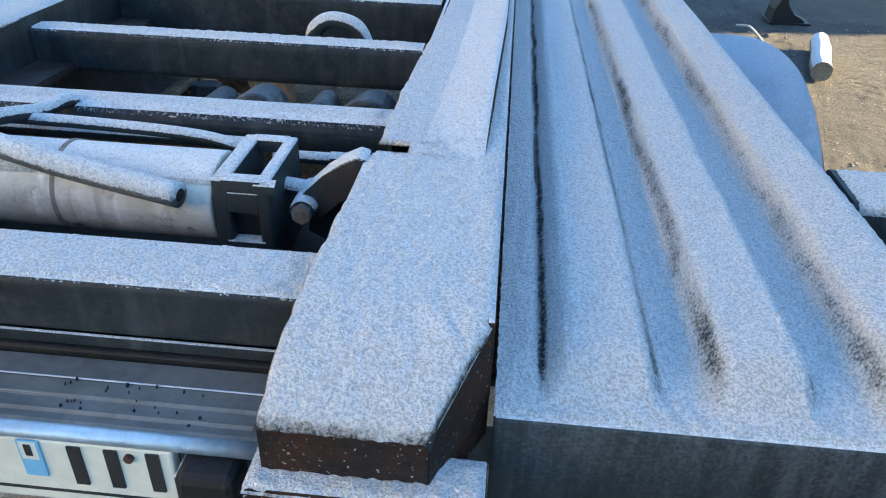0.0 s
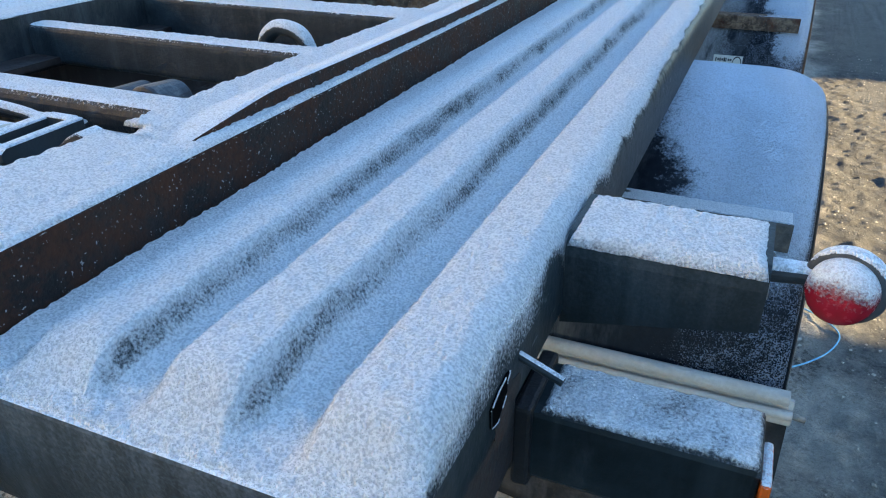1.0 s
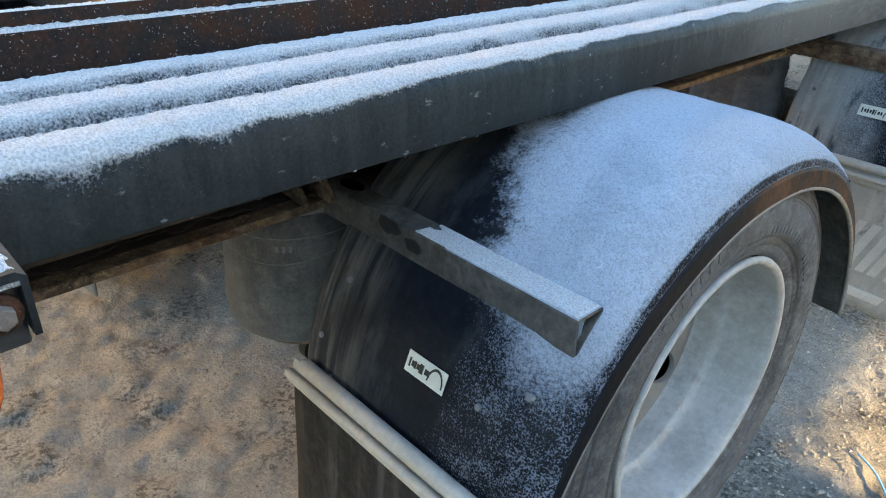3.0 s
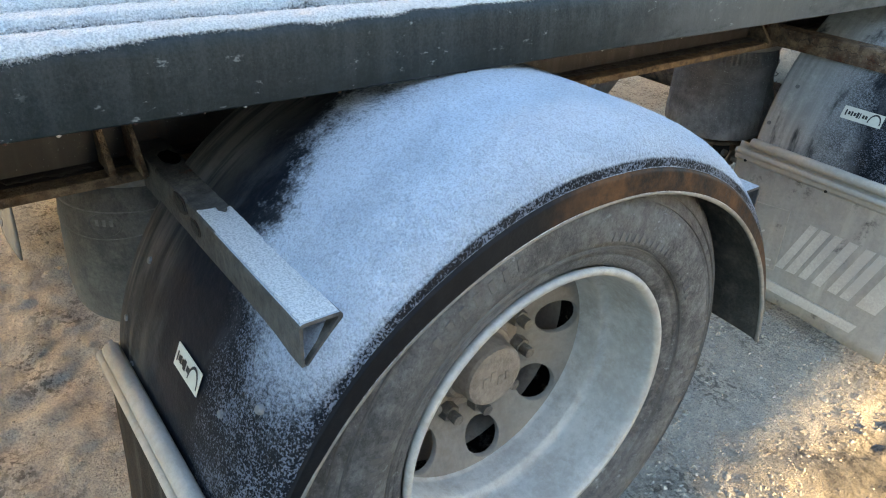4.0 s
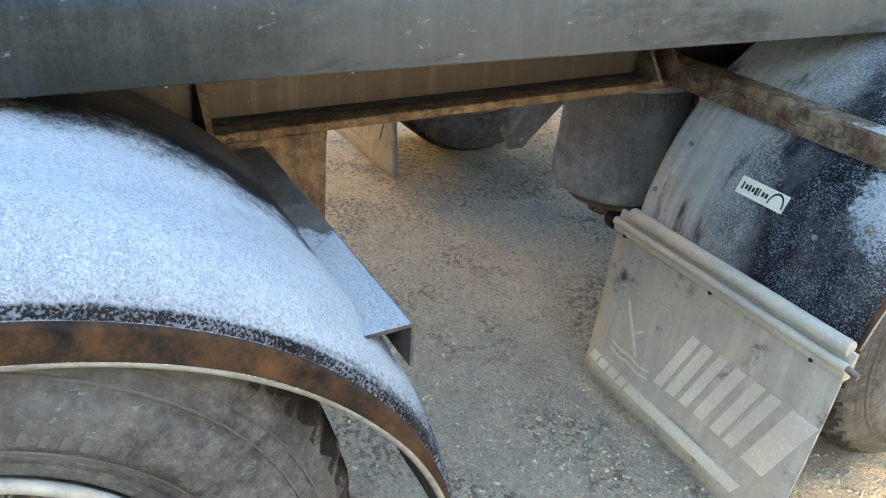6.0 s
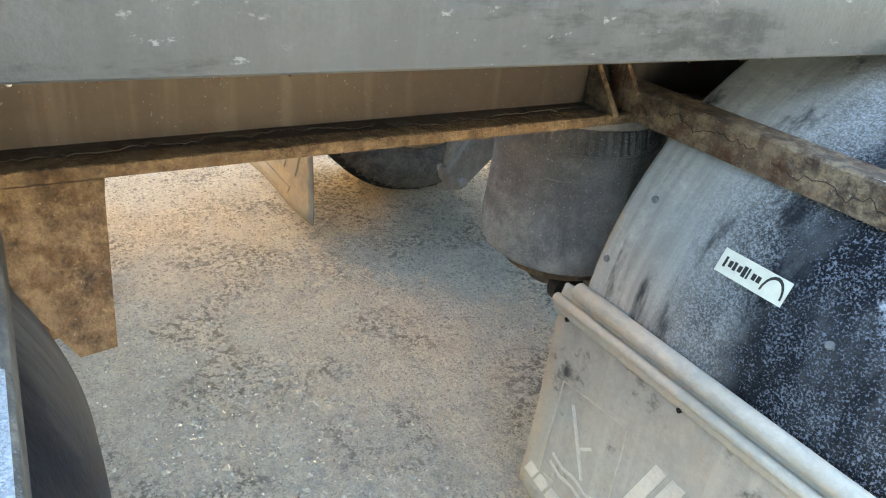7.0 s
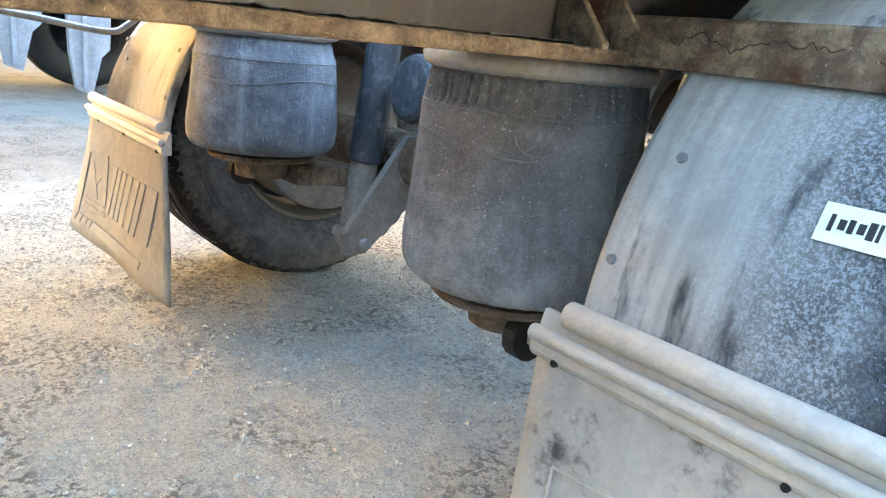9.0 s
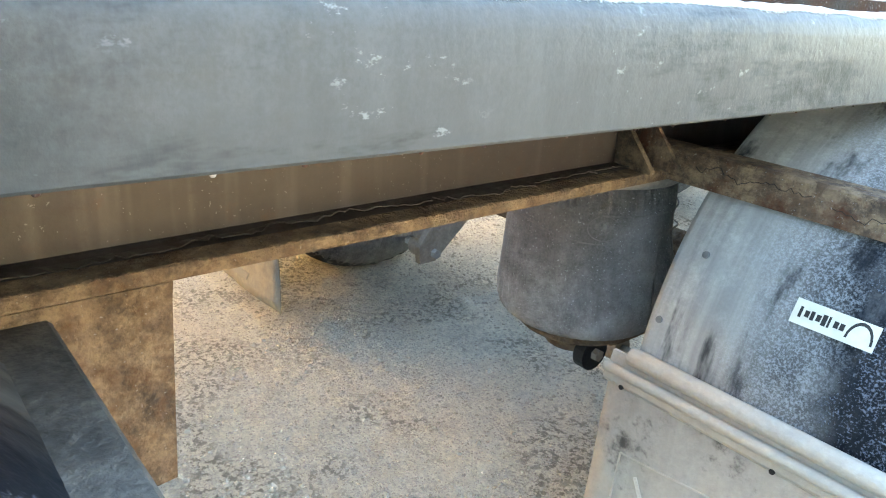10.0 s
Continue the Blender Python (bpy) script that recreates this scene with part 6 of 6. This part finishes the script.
def build_flap(s, yc):
    yf = yc + 0.033 - GR - 0.010
    x0, x1 = 0.612 if s > 0 else 0.565, 1.178
    high = 0.400 if s > 0 else 0.362

    def flare(i):
        return -0.0072 * (1 - 2 * i) if s > 0 else -0.080 * (1 - i) + 0.075 * i
    bm = bmesh.new()
    nx, nz = 18, 14
    rows = []
    for i in range(nx + 1):
        x = x0 + (x1 - x0) * i / nx
        col = []
        for j in range(nz + 1):
            d = j / nz
            sag = -0.020 * d - 0.030 * d * d * (i / nx) + 0.006 * math.sin(3.0 * d + i * 0.5) * d
            col.append(bm.verts.new((s * (x + flare(i / nx) * d), yf + sag, 0.440 - high * d)))
        rows.append(col)
    for a, b in zip(rows, rows[1:]):
        for j in range(nz):
            bm.faces.new((a[j], a[j + 1], b[j + 1], b[j]))
    rear = yc < 2.5 and s > 0
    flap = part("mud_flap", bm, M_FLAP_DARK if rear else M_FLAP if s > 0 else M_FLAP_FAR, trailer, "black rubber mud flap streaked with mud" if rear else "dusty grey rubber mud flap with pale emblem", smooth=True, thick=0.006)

    def on(u, v, lift):
        """u along the width from the inner edge, v down from the rail; metres."""
        u = u if s > 0 else x1 - x0 - u
        v = v * high / 0.400
        i, d = u / (x1 - x0), v / high
        sag = -0.020 * d - 0.030 * d * d * i + 0.006 * math.sin(3.0 * d + i * nx * 0.5) * d
        return Vector((s * (x0 + u + flare(i) * d), yf + sag - 0.0065 - lift, 0.440 - v))

    def plate(name, poly, mat, lift=0.0018, cuts=4):
        bm = bmesh.new()
        n = len(poly)
        lo = [bm.verts.new(on(u, v, -0.004)) for u, v in poly]
        hi = [bm.verts.new(on(u, v, lift)) for u, v in poly]
        for i in range(n):
            bm.faces.new((lo[i], lo[(i + 1) % n], hi[(i + 1) % n], hi[i]))
        bm.faces.new(hi)
        if s < 0:
            bmesh.ops.reverse_faces(bm, faces=bm.faces)
        return part(name, bm, mat, flap)

    def bar(u0, v0, u1, v1, w, mat, name="emblem_line"):
        d = Vector((u1 - u0, v1 - v0)).normalized() * w / 2
        return plate(name, [(u0 - d.y, v0 + d.x), (u1 - d.y, v1 + d.x), (u1 + d.y, v1 - d.x), (u0 + d.y, v0 - d.x)], mat)
    if rear:
        flap_rail(s, yf, x0, x1, flap)
        return
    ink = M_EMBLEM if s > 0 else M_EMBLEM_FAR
    # framed emblem: a slanting stroke over two waves
    for a, b in (((0.050, 0.135), (0.205, 0.115)), ((0.205, 0.115), (0.215, 0.300)), ((0.215, 0.300), (0.050, 0.330)), ((0.050, 0.330), (0.050, 0.135))):
        bar(*a, *b, 0.0022, M_RAIL if s > 0 else ink)
    bar(0.085, 0.160, 0.150, 0.265, 0.006, ink)
    bar(0.150, 0.200, 0.120, 0.225, 0.005, ink)
    for v in (0.275, 0.293):
        for i in range(4):
            bar(0.070 + 0.032 * i, v + 0.006 * (i % 2), 0.102 + 0.032 * i, v + 0.006 * ((i + 1) % 2), 0.005, ink)
    # bold slanting blocks in place of the maker's word
    def block(u0, u1, v0=0.130, v1=0.285):
        k = 0.055
        t0, t1 = (v0 - 0.13) / 0.155, (v1 - 0.13) / 0.155
        return [(u0 + k * (1 - t0), v0), (u1 + k * (1 - t0), v0), (u1 + k * (1 - t1), v1), (u0 + k * (1 - t1), v1)]
    for u0, u1, v0, v1 in ((0.215, 0.238, 0.13, 0.285), (0.248, 0.274, 0.13, 0.285), (0.286, 0.309, 0.13, 0.285), (0.326, 0.352, 0.13, 0.285),
                           (0.372, 0.398, 0.13, 0.285), (0.408, 0.434, 0.13, 0.285), (0.456, 0.510, 0.13, 0.285)):
        plate("emblem_block", block(u0, u1, v0, v1), ink)
    for i, (u0, u1) in enumerate(((0.022, 0.05), (0.056, 0.085), (0.092, 0.12), (0.127, 0.15), (0.157, 0.48))):
        plate("emblem_band", [(u0, 0.335), (u1, 0.335), (u1 - 0.012, 0.362), (u0 - 0.012, 0.362)], ink)
    flap_rail(s, yf, x0, x1, flap)


for k in range(3):
    for side in (1, -1):
        build_guard(side, AX1 + STEP * k, 3.0 if k == 0 else 0.0)
        build_flap(side, AX1 + STEP * k)


# ---- loose things in the yard ----
def build_log():
    bm = bmesh.new()
    rod(bm, (2.31, 4.68, 0.066), (2.54, 5.40, 0.066), 0.060, seg=24)
    bmesh.ops.subdivide_edges(bm, edges=[e for e in bm.edges if e.calc_length() > 0.3], cuts=9)
    for v in bm.verts:
        v.co += 0.012 * noise.noise_vector(v.co * 5)
    return tagged(part("log", bm, M_LOG, smooth=False), "frost-whitened log lying on the gravel", "log")


build_log()


def build_chock():
    ch = thing("wheel_chock", (2.55, 6.2, 0), "black rubber wheel chock standing on the gravel", "chock")
    o = [(2.42, 0.0), (2.43, 0.10), (2.47, 0.19), (2.50, 0.20), (2.53, 0.13), (2.58, 0.07), (2.66, 0.03), (2.68, 0.0)]
    part("chock_body", prismm(o, "y", 6.10, 6.28), M_BLACK, ch)
    part("chock_base", boxm(2.40, 2.71, 6.07, 6.31, 0.0, 0.012, bevel=0.003), M_BLACK, ch)


build_chock()
tagged(part("twig", sweep(bmesh.new(), curve_pts([(2.10, 5.85, 0.03), (2.16, 5.75, 0.05), (2.19, 5.6, 0.03), (2.20, 5.48, 0.012)]), 0.008), M_WHITE, smooth=True), "pale bent strip of debris on the gravel", "debris")


tagged(part("string", sweep(bmesh.new(), curve_pts([(1.16, 2.25, 0.008), (1.22, 2.30, 0.010), (1.293, 2.364, 0.008), (1.36, 2.45, 0.012), (1.391, 2.556, 0.010), (1.345, 2.63, 0.014), (1.284, 2.679, 0.010)]), 0.0028, 6), M_BLUE, smooth=True), "thin pale blue plastic string lying on the gravel", "string")


def build_far_lorry():
    """The next parked vehicle, of which the wheels and brackets show under the chassis."""
    lo = thing("parked_lorry", (-6.4, 5.0, 0), "pale grey lorry parked beyond the trailer", "lorry")
    for y in (4.50, 8.4):
        w = part("lorry_wheel", lathe(bmesh.new(), [(-0.16, 0.0), (-0.16, 0.28), (-0.15, 0.50), (-0.10, 0.52), (0.10, 0.52), (0.15, 0.50), (0.16, 0.30), (0.12, 0.28), (0.05, 0.26), (0.05, 0.0)], (-6.15, y, 0.52), 56), M_BLACK, lo, "black lorry tyre", smooth=True)
        part("lorry_hub", rodm((-6.11, y, 0.52), (-5.97, y, 0.52), 0.14, seg=24), M_FAR, w)
    part("lorry_side", boxm(-7.0, -5.2, 0.5, 12.0, 0.70, 1.20, bevel=0.02), M_FAR, lo, "grey lorry frame")
    for y0, zlo in ((3.66, 0.20), (4.12, 0.05)):
        o = [(y0, 0.95), (y0 + 0.32, 0.95), (y0 + 0.30, zlo + 0.34), (y0 + 0.24, zlo + 0.28), (y0 + 0.17, zlo), (y0 + 0.06, zlo + 0.04), (y0 + 0.02, zlo + 0.3)]
        part("lorry_bracket", prismm(o, "x", -5.06, -4.98), M_FAR, lo, "pale grey steel bracket")
        part("bracket_rib", boxm(-4.985, -4.93, y0 + 0.10, y0 + 0.13, zlo + 0.05, 0.95, bevel=0.004), M_FAR, lo)


build_far_lorry()
part("air_line", sweep(bmesh.new(), curve_pts([(-1.25, 2.6, 0.72), (-1.25, 2.95, 0.70), (-1.25, 3.21, 0.673), (-1.25, 3.40, 0.650), (-1.25, 3.46, 0.672), (-1.25, 3.52, 0.73)]), 0.010), M_LIP, trailer, "pale sagging air line", smooth=True)


def build_light_walls():
    """Added unseen walls: one blocks sun save through an opening, one bounces it."""
    def wall(name, x0, x1, y0, y1, z0, z1, label):
        tagged(part(name, boxm(x0, x1, y0, y1, z0, z1), M_BOUNCE if "yellow" in label else M_FAR), label, "wall", kind="structure")
    gate = "added unseen grey wall with an opening, blocks the sun"
    wall("sun_block_wall", 13.0, 13.25, -14.0, 3.80, 0.0, 3.90, gate)
    wall("sun_block_wall", 13.0, 13.25, 6.95, 22.0, 0.0, 3.90, gate)
    wall("sun_block_wall", 13.0, 13.25, -14.0, 22.0, 3.90, 9.0, gate)
    wall("bounce_wall", -10.25, -10.0, -14.0, 1.5, 1.3, 7.6, "added unseen pale yellow wall that bounces warm sunlight")
    wall("bounce_wall", -10.25, -10.0, 1.5, 20.0, 1.3, 7.6, "added unseen grey wall in the sun")
    # Dark base covers the bright foot of the added wall.
    tagged(part("bounce_wall_base", boxm(-10.25, -9.98, -14.0, 20.0, 0.0, 1.3), M_WALL_BASE), "dark base of the added reflecting wall", "wall", kind="structure")


build_light_walls()
build_stones()
